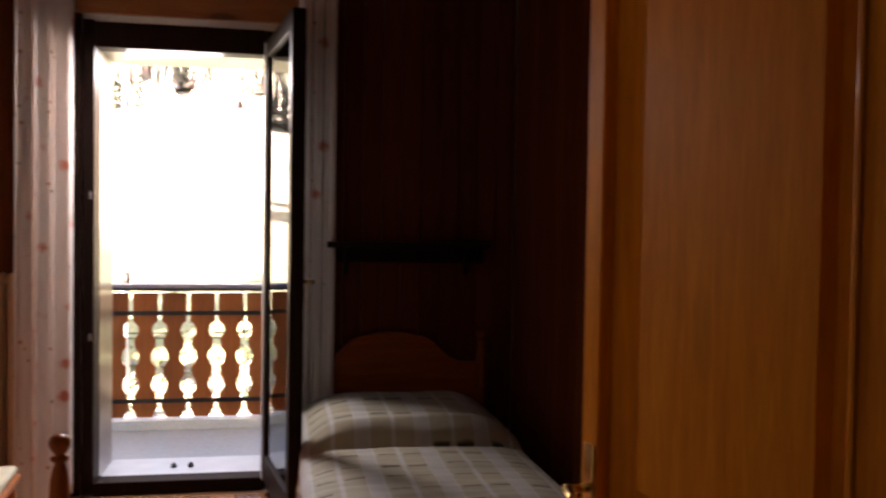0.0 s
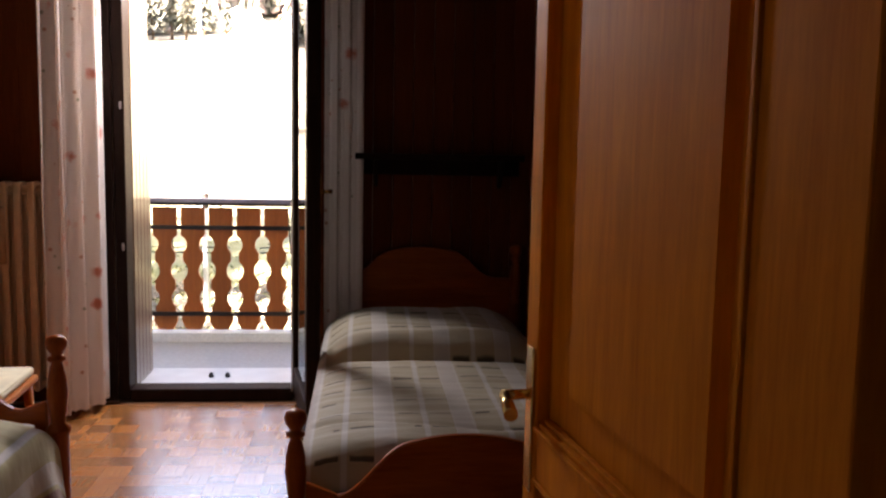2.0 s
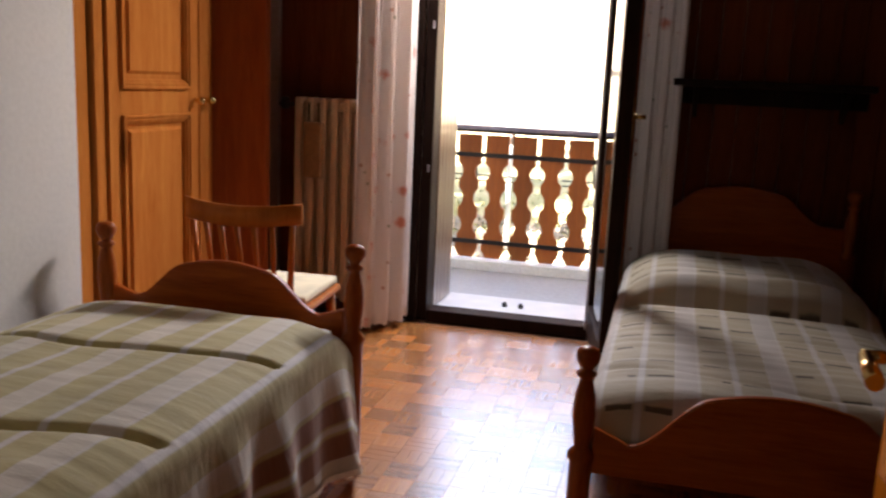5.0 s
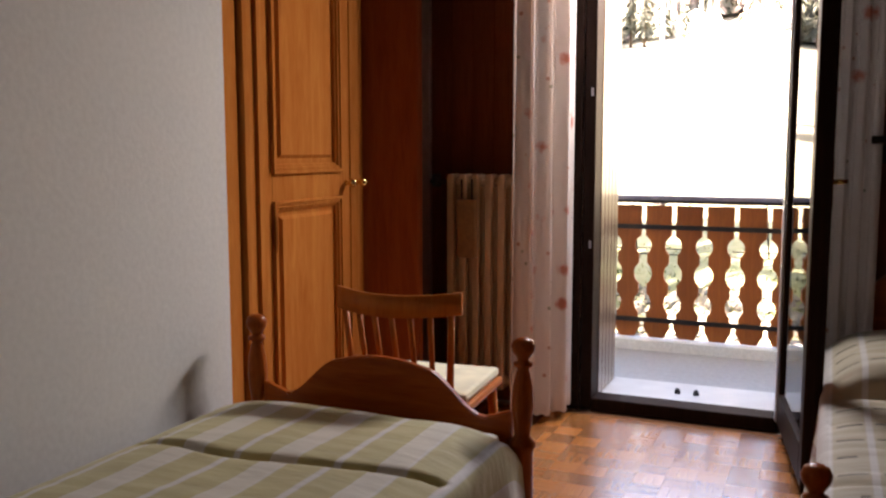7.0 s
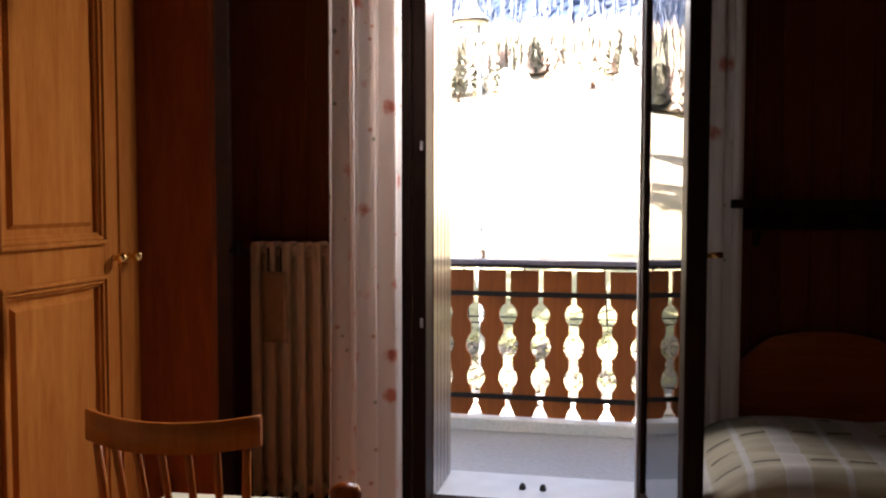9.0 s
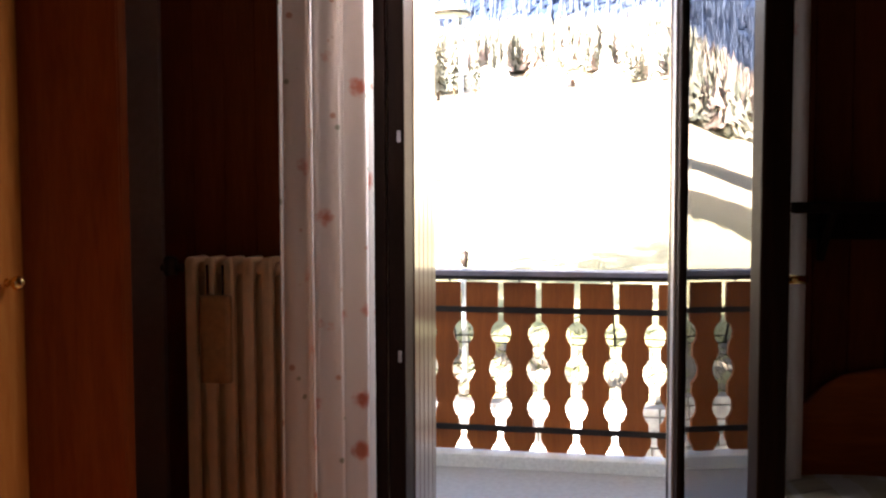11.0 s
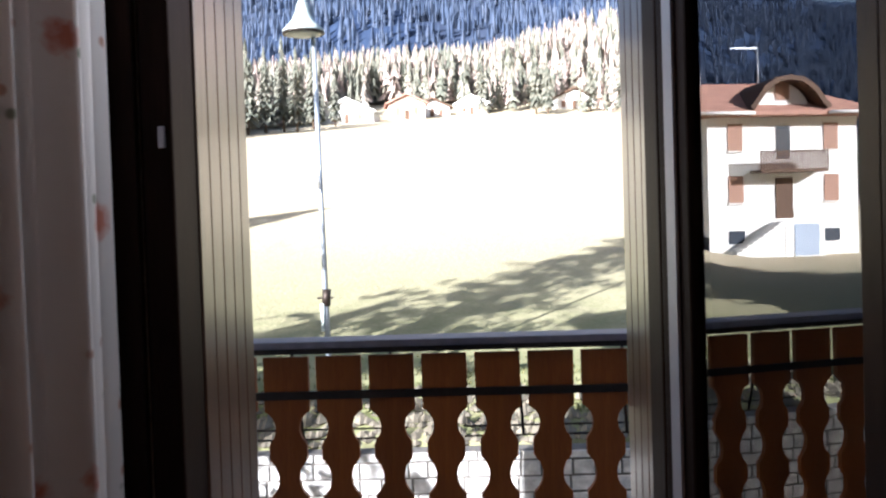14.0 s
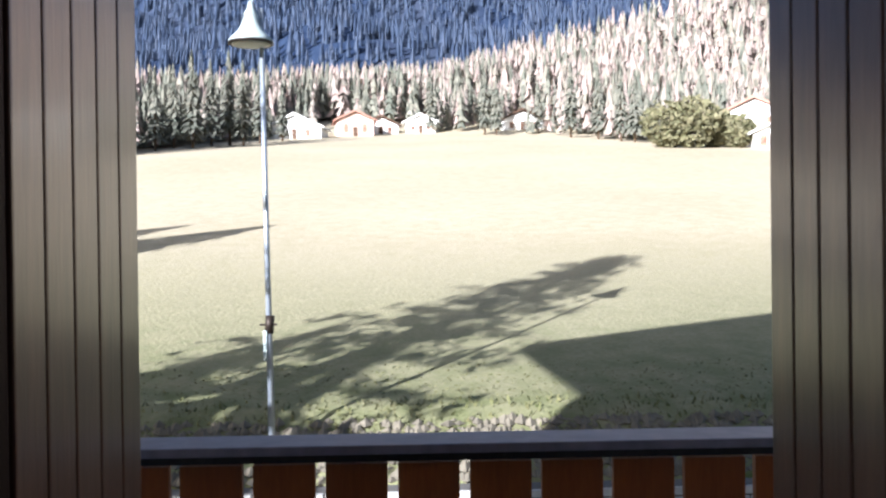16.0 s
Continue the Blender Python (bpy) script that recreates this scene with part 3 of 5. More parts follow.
rd = panel_door("room_door", "varnished knotty pine panel door with a brass handle standing open", (0.841, 0.767, 0.006),
                math.degrees(math.atan2(0.84, -0.105)), 0.845, 2.06, DOORWOOD, [(0.12, 0.72), (0.80, 1.95)])
pl = B()
box(pl, 0.79, 0.825, 0.0525, 0.058, 0.69, 0.94, 0.003)
plate = part("handle_plate", pl, BRASS, rd, "long brass handle plate")
hl = B()
rod(hl, (0.807, 0.058, 0.858), (0.807, 0.105, 0.858), 0.009)
rod(hl, (0.807, 0.100, 0.858), (0.735, 0.110, 0.845), 0.010, r2=0.012)
part("lever", hl, BRASS, plate)
cs = tagged(new("door_casing"), "", "", "", "structure")
for x0, x1 in ((0.84, 0.90), (-0.22, -0.16)):
    part("casing_post", box(B(), x0, x1, BACK_Y - 0.13, BACK_Y + 0.012, 0, 2.1, 0.004), PINE, cs)
part("casing_head", box(B(), -0.159, 0.839, BACK_Y - 0.13, BACK_Y + 0.012, 2.068, 2.12, 0.004), PINE, cs)

# ---- wardrobe ----
ward = thing("wardrobe", "light knotty pine wardrobe with moulded panel doors and brass knobs", "wardrobe", (-1.50, 2.80, 0))
# local x is depth towards the wall (negative), local y along the front
part("carcass", box(B(), -0.56, -0.025, 0.0, 1.34, 0.05, 2.36), WARD, ward)
part("plinth", box(B(), -0.52, -0.03, 0.01, 1.33, 0.0, 0.049), WARD, ward)
part("cornice", box(B(), -0.56, 0.03, 0.0, 1.36, 2.361, 2.43, 0.008), WARD, ward)


KNOB = [(0.011, 0), (0.007, 0.004), (0.007, 0.012), (0.013, 0.018), (0.017, 0.026), (0.016, 0.034), (0.010, 0.041), (0.003, 0.043)]


def ward_door(y0, y1, knob_y):
    w = y1 - y0
    st = 0.07
    d = part("door", box(B(), 0, 0.0035, y0, y1, 0.06, 2.35), WARD, ward)
    part("stile", box(B(), 0.0037, 0.022, y0, y0 + st, 0.06, 2.35, 0.003), WARD, d)
    part("stile", box(B(), 0.0037, 0.022, y1 - st, y1, 0.06, 2.35, 0.003), WARD, d)
    for z0, z1 in ((0.06, 0.14), (1.02, 1.115), (2.27, 2.35)):
        part("rail", box(B(), 0.0037, 0.0215, y0 + st, y1 - st, z0, z1, 0.003), WARD, d)
    for z0, z1 in ((0.14, 1.02), (1.115, 2.27)):
        bm = B()
        a0, a1 = y0 + st, y1 - st
        box(bm, 0.004, 0.008, a0, a1, z0, z1)
        i = 0.05
        o = [bm.verts.new(q) for q in ((0.009, a0, z0), (0.009, a1, z0), (0.009, a1, z1), (0.009, a0, z1))]
        q = [bm.verts.new(q) for q in ((0.010, a0 + i, z0 + i), (0.010, a1 - i, z0 + i), (0.010, a1 - i, z1 - i), (0.010, a0 + i, z1 - i))]
        r = [bm.verts.new(q) for q in ((0.019, a0 + i + 0.012, z0 + i + 0.012), (0.019, a1 - i - 0.012, z0 + i + 0.012), (0.019, a1 - i - 0.012, z1 - i - 0.012), (0.019, a0 + i + 0.012, z1 - i - 0.012))]
        for k in range(4):
            bm.faces.new((o[k], o[(k + 1) % 4], q[(k + 1) % 4], q[k]))
            bm.faces.new((q[k], q[(k + 1) % 4], r[(k + 1) % 4], r[k]))
        bm.faces.new(r)
        part("panel", bm, WARD, d)
        bm = B()
        for off, h in ((0.0, 0.034), (0.012, 0.028), (0.022, 0.020)):
            box(bm, 0.009, h, a0 + off, a1 - off, z0 + off - 0.002, z0 + off + 0.010, 0.003)
            box(bm, 0.009, h, a0 + off, a1 - off, z1 - off - 0.010, z1 - off + 0.002, 0.003)
            box(bm, 0.009, h, a0 + off - 0.002, a0 + off + 0.010, z0 + off + 0.011, z1 - off - 0.011, 0.003)
            box(bm, 0.009, h, a1 - off - 0.010, a1 - off + 0.002, z0 + off + 0.011, z1 - off - 0.011, 0.003)
        part("moulding", bm, WARD, d)
    if knob_y is not None:
        bm = B()
        lathe(bm, KNOB, 0, 0, 16)
        bm.transform(Matrix.Translation((0.022, knob_y, 1.068)) @ Matrix.Rotation(radians(90), 4, "Y"))
        part("knob", bm, BRASS, d, "small brass knob")


part("filler_panel", box(B(), -0.024, 0.02, 0.0, 0.10, 0.06, 2.35, 0.004), WARD, ward)
part("filler_strip", box(B(), -0.024, 0.034, 0.115, 0.135, 0.06, 2.35, 0.004), WARD, ward)
ward_door(0.205, 0.795, 0.767)
nd_ = part("door", box(B(), 0, 0.0035, 0.805, 0.935, 0.06, 2.35), WARD, ward)
part("stile", box(B(), 0.0037, 0.022, 0.805, 0.868, 0.06, 2.35, 0.003), WARD, nd_)
part("stile", box(B(), 0.0037, 0.014, 0.869, 0.900, 0.06, 2.35, 0.003), WARD, nd_)
bm = B()
lathe(bm, KNOB, 0, 0, 16)
bm.transform(Matrix.Translation((0.022, 0.852, 1.068)) @ Matrix.Rotation(radians(90), 4, "Y"))
part("knob", bm, BRASS, nd_, "small brass knob")
part("side_cabinet", slab(B(), [(-0.024, 0.937), (0.19, 1.06), (0.19, 1.10), (-0.024, 1.338)], 2.30, "xy", 0.05, 0.004), WARD_SIDE, ward, "plain red-brown angled end panel with shade in its colour")
part("post", box(B(), -0.024, 0.012, 0.15, 0.20, 0.06, 2.35, 0.004), WARD, ward)

# ---- radiator ----
rad = thing("radiator", "cream painted column radiator below the dark boards", "radiator", (-1.40, 4.36, 0))
for k in range(9):
    x = k * 0.062
    bm = B()
    for y in (0.0, 0.075):
        box(bm, x, x + 0.036, y, y + 0.03, 0.10, 1.075, 0.010)
    box(bm, x + 0.003, x + 0.033, 0.0, 0.105, 1.02, 1.082, 0.010)
    box(bm, x + 0.003, x + 0.033, 0.0, 0.105, 0.09, 0.15, 0.010)
    part("column", bm, RADIATOR, rad)
for z in (1.045, 0.125):
    part("header", rod(B(), (0.0, 0.05, z), (0.54, 0.05, z), 0.02), RADIATOR, rad)
for x in (0.05, 0.48):
    part("foot", box(B(), x, x + 0.02, 0.02, 0.09, 0.0, 0.09), RADIATOR, rad)
bm = B()
rod(bm, (-0.10, 0.05, 1.045), (-0.001, 0.05, 1.045), 0.012)
lathe(bm, [(0.018, 1.02), (0.022, 1.03), (0.022, 1.07), (0.016, 1.08)], -0.07, 0.05, 14)
part("valve", bm, IRON, rad, "dark metal valve and pipe")
hum = thing("humidifier", "tan ceramic humidifier hung on the radiator", "humidifier", (-1.338, 4.325, 0.0))
part("tank", box(B(), 0, 0.098, 0, 0.030, 0.70, 0.97, 0.012), CERAMIC, hum)
bm = B()
for x in (0.02, 0.07):
    rod(bm, (x, 0.02, 0.965), (x, 0.02, 1.06), 0.004)
part("hook", bm, IRON, hum)


# ---- curtains ----
def curtain(name, label, path, z0, z1, folds, amp, gather=0.0):
    """Cloth hung along a line between two points, deeper in its folds towards the hem."""
    (xa, ya), (xb, yb) = path[:2]
    back = path[2] if len(path) > 2 else None
    L = math.hypot(xb - xa, yb - ya)
    d = Vector(((xb - xa) / L, (yb - ya) / L, 0))
    nrm = Vector((-d.y, d.x, 0))
    cols, rows = 110, 34
    bm = B()
    grid = []
    rnd = random.Random(len(name) + folds)
    ph = [rnd.uniform(0, 6.28) for _ in range(4)]
    for j in range(rows + 1):
        v = j / rows
        z = z1 + (z0 - z1) * v
        row = []
        for i in range(cols + 1):
            u = i / cols
            w = u * folds * 2 * math.pi
            a = amp * (0.55 + 0.45 * v)
            off = a * math.sin(w + 0.5 * math.sin(w * 0.37 + ph[0]) + 0.4 * v) + 0.35 * a * math.sin(2.3 * w + ph[1] + 1.2 * v)
            uc = u
            if back:
                u = min(1.0, u / 0.8)
            along = L * (u + gather * (0.5 - u) * (1 - v)) + 0.3 * amp * math.sin(2 * w + ph[2])
            zz = z + (0.010 * abs(math.sin(w * 3.1 + ph[3])) if j == rows else 0)
            p = Vector((xa, ya, zz)) + d * along + nrm * off * (1.0 if uc < 0.8 or not back else max(0.25, 1 - (uc - 0.8) / 0.1))
            if back and uc > 0.8:
                p += (Vector(back) - Vector((xb, yb))).to_3d() * ((uc - 0.8) / 0.2)
            row.append(bm.verts.new(p))
        grid.append(row)
    for a, c in zip(grid, grid[1:]):
        for i in range(cols):
            f = bm.faces.new((a[i], a[i + 1], c[i + 1], c[i]))
            f.smooth = True
    th = thing(name, label, "curtain")
    cl = part("cloth", bm, CURTAIN, th)
    so = cl.modifiers.new("thickness", "SOLIDIFY")
    so.thickness = 0.002
    bm = B()
    for k in range(8):
        u = (k + 0.5) / 8
        p = Vector((xa, ya, 0)) + d * L * u
        lathe(bm, [(0.012, z1), (0.016, z1 + 0.012), (0.012, z1 + 0.03)], p.x, p.y, 8)
    part("glider", bm, ALU, th)
    return th


curtain("curtain", "white floral curtain gathered beside the radiator and the balcony door", ((-0.985, 4.10), (-0.822, 4.40), (-0.845, 4.50)), 0.03, 2.55, 4, 0.030)
curtain("curtain", "white floral curtain gathered between the open glass leaf and the bed", ((0.215, 4.40), (0.40, 4.38)), 0.03, 2.55, 3, 0.013)
rl = thing("curtain_rail", "white curtain rail under the ceiling", "curtain rail", (0, 0, 0))
bm = B()
box(bm, -1.2, 0.6, 4.28, 4.31, 2.585, CEIL)
box(bm, -1.2, 0.6, 4.37, 4.40, 2.585, CEIL)
part("track", bm, KERB, rl)

# ---- shelf over the bed ----
sh = thing("wall_shelf", "dark wooden shelf on the boarded wall above the bed", "shelf", (0, 0, 0))
part("board", box(B(), 0.36, 1.17, 4.33, 4.505, 1.215, 1.245, 0.004), FRAME, sh)
part("back_rail", box(B(), 0.36, 1.17, 4.488, 4.505, 1.14, 1.213, 0.003), FRAME, sh)
for x in (0.45, 1.06):
    part("bracket", slab(B(), [(4.35, 1.213), (4.487, 1.213), (4.487, 1.08)], 0.02, "yz", x), FRAME, sh)


# ---- beds ----
def bed_board(w, knob, arch, valley, base, yt=0.026):
    """Curved board between two posts, with its scrolled top."""
    half = w / 2 - 0.028
    top = []
    n = 40
    for k in range(n + 1):
        x = -half + 2 * half * k / n
        a = abs(x) / half
        if a > 0.80:
            z = valley + (a - 0.80) / 0.20 * (knob - 0.17 - valley) * 0.5
        elif a > 0.34:
            s = (0.80 - a) / 0.46
            z = valley + (arch - valley - 0.02) * (3 * s * s - 2 * s ** 3)
        else:
            z = arch - 0.02 * (a / 0.34) ** 2
        top.append((x, z))
    out = [(-half, base)] + top + [(half, base)]
    return slab(B(), out, yt, "xz", -yt / 2, 0.004)


def post_profile(h):
    k = h - 0.06
    return [(0.026, 0), (0.030, 0.02), (0.030, k - 0.245), (0.036, k - 0.235), (0.036, k - 0.222), (0.020, k - 0.205), (0.026, k - 0.16), (0.030, k - 0.12), (0.027, k - 0.07),
            (0.019, k - 0.035), (0.015, k - 0.022), (0.026, k - 0.014), (0.026, k - 0.006), (0.014, k), (0.020, k + 0.010), (0.030, k + 0.026),
            (0.032, k + 0.040), (0.026, k + 0.054), (0.012, k + 0.061), (0.002, k + 0.062)]


def bed(name, label, at, rz, w, L, foot, head):
    """Local x across, local y from foot (0) to head (L)."""
    b = thing(name, label, "bed", at, rz, "beds of the room")
    for y, (knob, arch, valley), nm in ((0, foot, "footboard"), (L, head, "headboard")):
        bm = bed_board(w, knob, arch, valley, 0.22)
        bm.transform(Matrix.Translation((0, y, 0)))
        part(nm, bm, BED_X, b)
        for x in (-w / 2, w / 2):
            part("post", lathe(B(), post_profile(knob), x, y, 20), BED_Z, b)
    for x in (-w / 2 + 0.012, w / 2 - 0.012):
        part("side_rail", box(B(), x - 0.011, x + 0.011, 0.032, L - 0.032, 0.20, 0.33, 0.003), BED_Y, b)
    for y in (L * 0.33, L * 0.66):
        for x in (-w / 2 + 0.06, w / 2 - 0.06):
            part("leg", box(B(), x - 0.02, x + 0.02, y - 0.02, y + 0.02, 0, 0.20, 0.003), FRAME, b)
    part("base", box(B(), -w / 2 + 0.025, w / 2 - 0.025, 0.03, L - 0.03, 0.205, 0.24), BED_Y, b)
    return b




def spread(name, label, at, w, y0, y1, top, drop_l, drop_r, pillow=None, flare=0.06, seed=1, weave="dashed", dip=0.0):
    """Bedspread: a sheet over the mattress that hangs down at both sides, with creases and a pillow's swell."""
    r = 0.045
    us = []
    half = w / 2
    for k in range(13):
        us.append(-half - r - drop_l + k * drop_l / 12)
    for k in range(1, 7):
        us.append(-half - r + k * r / 6)
    n = 44
    for k in range(1, n):
        us.append(-half + k * w / n)
    for k in range(0, 7):
        us.append(half + k * r / 6)
    for k in range(1, 13):
        us.append(half + r + k * drop_r / 12)
    rows = 190
    bm = B()
    uvl = bm.loops.layers.uv.new("UVMap")
    vmap, grid = {}, []
    for j in range(rows + 1):
        y = y0 + (y1 - y0) * j / rows
        row = []
        for u in us:
            a = abs(u)
            s = 1 if u > 0 else -1
            nz = noise.noise(Vector((u * 5, y * 5, seed)))
            crease = (0.006 if pillow else 0.003) * noise.noise(Vector((u * 3, y * 22, seed + 3))) + 0.007 * nz
            fold = 0.024 * math.exp(-((((y * 1.0 + 0.06 * math.sin(u * 4 + seed)) % 0.52) - 0.2) / 0.013) ** 2) * (0.35 if pillow else 1)
            if a <= half:
                x, z = u, top + crease - fold
                z -= 0.03 * (a / half) ** 6
            elif a <= half + r:
                th = (a - half) / r * math.pi / 2
                x, z = s * (half + r * math.sin(th) * 0.8), top - 0.03 - r * (1 - math.cos(th)) + crease * 0.5
            else:
                d = a - half - r
                w1 = math.sin(y * 17 + 1.5 * math.sin(y * 5 + seed)) * 0.6 + 0.4 * math.sin(y * 31 + seed)
                x = s * (half + r * 0.8 + d * flare + (0.035 * d / 0.3) * w1)
                z = top - 0.03 - r - d * (0.97 + 0.02 * math.sin(y * 9 + seed))
            if pillow:
                p0, p1, h = pillow
                if y - y0 < 0.14:
                    z -= 0.12 * (1 - (y - y0) / 0.14) ** 2 * (a < half + r)
                z -= 0.030 * math.exp(-(((y - p0 + 0.004 + 0.012 * math.sin(u * 6)) / 0.016) ** 2)) * (a < half)
                t = (y - p0) / (p1 - p0)
                if 0 < t < 1.3:
                    sh_ = min(1.0, (min(t, 1) / 0.12)) ** 0.5 if t < 1 else 1.0
                    sh_ *= 1.0 if t < 0.85 else max(0, 1 - (t - 0.85) / 0.9)
                    ax = max(0.0, 1 - (a / (half + 0.05)) ** 5)
                    z += h * sh_ * ax
            if dip:
                z -= dip * max(0.0, 1 - (y1 - y) / 0.16) ** 2
            row.append(bm.verts.new((x, y, z)))
            vmap[row[-1]] = (u, y)
        grid.append(row)
    for a, c in zip(grid, grid[1:]):
        for i in range(len(us) - 1):
            f = bm.faces.new((a[i], a[i + 1], c[i + 1], c[i]))
            f.smooth = True
            for lp in f.loops:
                lp[uvl].uv = vmap[lp.vert]
    th = thing(name, label, "bedspread", at)
    edges = [[row[c].co.copy() for row in grid] for c in (0, -1)]
    ob = part("cloth", bm, SPREAD[weave], th)
    for side, pts in zip((-1, 1), edges):
        hm = B()
        for p, q in zip(pts, pts[1:]):
            hm.faces.new([hm.verts.new(w) for w in (p + Vector((side * 0.003, 0, 0.012)), q + Vector((side * 0.003, 0, 0.012)), q + Vector((side * 0.004, 0, -0.006)), p + Vector((side * 0.004, 0, -0.006)))])
        part("hem", hm, HEM, th, "pale stitched hem")
    so = ob.modifiers.new("thickness", "SOLIDIFY")
    so.thickness, so.offset = 0.006, -1
    return th


HEM = plain("pale_hem_cloth", (0.66, 0.64, 0.60), 0.9)
MATTRESS = plain("mattress_ticking", (0.62, 0.60, 0.56), 0.9)
bed("bed", "varnished pine single bed with turned posts beside the white wall", (-0.928, 2.79, 0), 180, 0.845, 1.90, (0.70, 0.612, 0.475), (0.85, 0.82, 0.66))
bed("bed", "varnished pine single bed with its headboard against the dark boards", (0.69, 2.52, 0), 0, 0.94, 1.93, (0.55, 0.475, 0.305), (0.80, 0.79, 0.64))
ma = thing("mattress", "pale mattress on the bed beside the white wall", "mattress", (-0.928, 0, 0))
part("pad", box(B(), -0.385, 0.385, 0.95, 2.74, 0.2405, 0.455, 0.03), MATTRESS, ma)
mb = thing("mattress", "pale mattress on the bed against the dark boards", "mattress", (0.69, 0, 0))
part("pad", box(B(), -0.43, 0.42, 2.64, 4.40, 0.2405, 0.380, 0.03), MATTRESS, mb)
spread("bedspread", "olive bedspread with pale stripes hanging over the bed's side", (-0.928, 0, 0), 0.80, 0.90, 2.755, 0.50, 0.02, 0.36, flare=0.10, seed=2, weave="faint", dip=0.075)
spread("bedspread", "olive bedspread with pale stripes drawn smoothly over a pillow", (0.69, 0, 0), 0.87, 2.542, 4.41, 0.425, 0.24, 0.02, (3.62, 4.30, 0.105), flare=0.03, seed=7)

# ---- chair ----
ch = thing("chair", "orange-brown wooden spindle-back chair with a cream cushion", "chair", (-0.95, 3.10, 0), 4)
part("seat", box(B(), -0.21, 0.21, -0.17, 0.23, 0.415, 0.44, 0.010), CHAIR, ch)
for x, y in ((-0.17, -0.14), (0.17, -0.14), (-0.18, 0.19), (0.18, 0.19)):
    part("leg", rod(B(), (x * 1.15, y * 1.15, 0), (x, y, 0.415), 0.013, r2=0.017), CHAIR, ch)
bm = B()
nseg = 14
ring = []
for k in range(nseg + 1):
    t = -1 + 2 * k / nseg
    x, y = 0.198 * t, -0.235 + 0.06 * t * t
    z = 0.775 + 0.010 * t * t
    ring.append([bm.verts.new((x + dx, y + dy, z + dz)) for dx, dy, dz in ((0, -0.009, -0.065), (0, 0.009, -0.065), (0, 0.007, 0), (0, -0.007, 0))])
for a, c in zip(ring, ring[1:]):
    for k in range(4):
        bm.faces.new((a[k], a[(k + 1) % 4], c[(k + 1) % 4], c[k])).smooth = True
bm.faces.new(ring[0][::-1])
bm.faces.new(ring[-1])
part("back_rail", bm, CHAIR, ch)
for k in range(7):
    t = -0.9 + 1.8 * k / 6
    part("spindle", rod(B(), (0.17 * t, -0.155, 0.438), (0.188 * t, -0.235 + 0.06 * t * t, 0.715), 0.008 if 0 < k < 6 else 0.012, r2=0.009), CHAIR, ch)
for y in (-0.14, 0.19):
    part("stretcher", rod(B(), (-0.18, y, 0.2), (0.18, y, 0.2), 0.009), CHAIR, ch)
cu = thing("seat_cushion", "cream cushion on the wooden chair", "cushion", (-0.95, 3.10, 0.4405), 4)
bm = B()
box(bm, -0.20, 0.20, -0.14, 0.22, 0, 0.032, 0.014)
part("cover", bm, CUSHION, cu)

# ---- balcony ----
solid("balcony_floor", box(B(), -4.5, 4.0, OUT_Y + 0.001, 6.20, -0.22, -0.045), BALTILE)
solid("balcony_kerb", box(B(), -4.5, 4.0, 6.03, 6.15, -0.044, 0.020, 0.006), KERB)
rl = thing("balcony_railing", "orange-brown balcony railing of cut-out boards with dark iron bars", "railing", (0, 0, 0))
PITCH = 0.1823


def gap_half(z):
    """Half of the opening between two boards at a height."""
    g = 0.0135
    for c, r, sz in ((0.605, 0.050, 0.060), (0.430, 0.056, 0.070), (0.245, 0.052, 0.066), (0.02, 0.036, 0.07)):
        d = abs(z - c) / sz
        if d < 1:
            g = max(g, r * math.sqrt(max(0, 1 - d * d)) if c > 0.1 else r * (1 - d) + 0.0135)
    if 0.14 < z < 0.66:
        g = max(g, 0.026)
    return g


zs = [0.030 + 0.012 * k for k in range(69)] + [0.852]
right = [(PITCH / 2 - gap_half(z), z) for z in zs]
outline = right + [(-x, z) for x, z in right[::-1]]
slat_mesh = finish(slab(B(), outline, 0.022, "xz", 0), "slat", RAILWOOD)
for k in range(-17, 19):
    ob = new("slat", slat_mesh)
    ob.parent = rl
    ob.location = (-0.088 + PITCH * (k + 0.5), RAIL_Y, 0)
for z in (0.72, 0.14):
    part("iron_bar", box(B(), -4.4, 3.9, RAIL_Y - 0.009, RAIL_Y - 0.001, z - 0.014, z + 0.014), IRON, rl)
part("top_rail", box(B(), -4.4, 3.9, RAIL_Y - 0.06, RAIL_Y + 0.08, 0.888, 0.912, 0.004), RAILTOP, rl, "grey top rail")
part("under_rail", box(B(), -4.4, 3.9, RAIL_Y - 0.045, RAIL_Y + 0.06, 0.868, 0.887), IRON, rl)
for x in (-4.3, -2.2, 1.9, 3.8):
    part("baluster_post", box(B(), x - 0.02, x + 0.02, RAIL_Y + 0.024, RAIL_Y + 0.06, 0.02, 0.867), IRON, rl)

# ---- the house itself, which shades the ground in front ----
hs = B()
box(hs, 1.602, 9.0, OUT_Y - 0.3, OUT_Y, -6.0, 6.0)
box(hs, -9.0, -2.202, OUT_Y - 0.3, OUT_Y, -6.0, 6.0)
box(hs, -2.2, 1.6, OUT_Y - 0.3, OUT_Y, -6.0, -0.252)
box(hs, -2.2, 1.6, OUT_Y - 0.3, OUT_Y, CEIL + 0.202, 6.0)
box(hs, -9.0, -8.7, -8.0, OUT_Y - 0.302, -6.0, 6.0)
box(hs, 8.7, 9.0, -8.0, OUT_Y - 0.302, -6.0, 6.0)
box(hs, -9.0, 9.0, -8.3, -8.002, -6.0, 6.0)
solid("outer_walls", hs, OUTPLASTER)
solid("gable_wall", slab(B(), [(-9, 6.001), (9, 6.001), (9, 7.6), (0, 10.7), (-9, 7.6)], 0.3, "xz", OUT_Y - 0.3), OUTPLASTER)
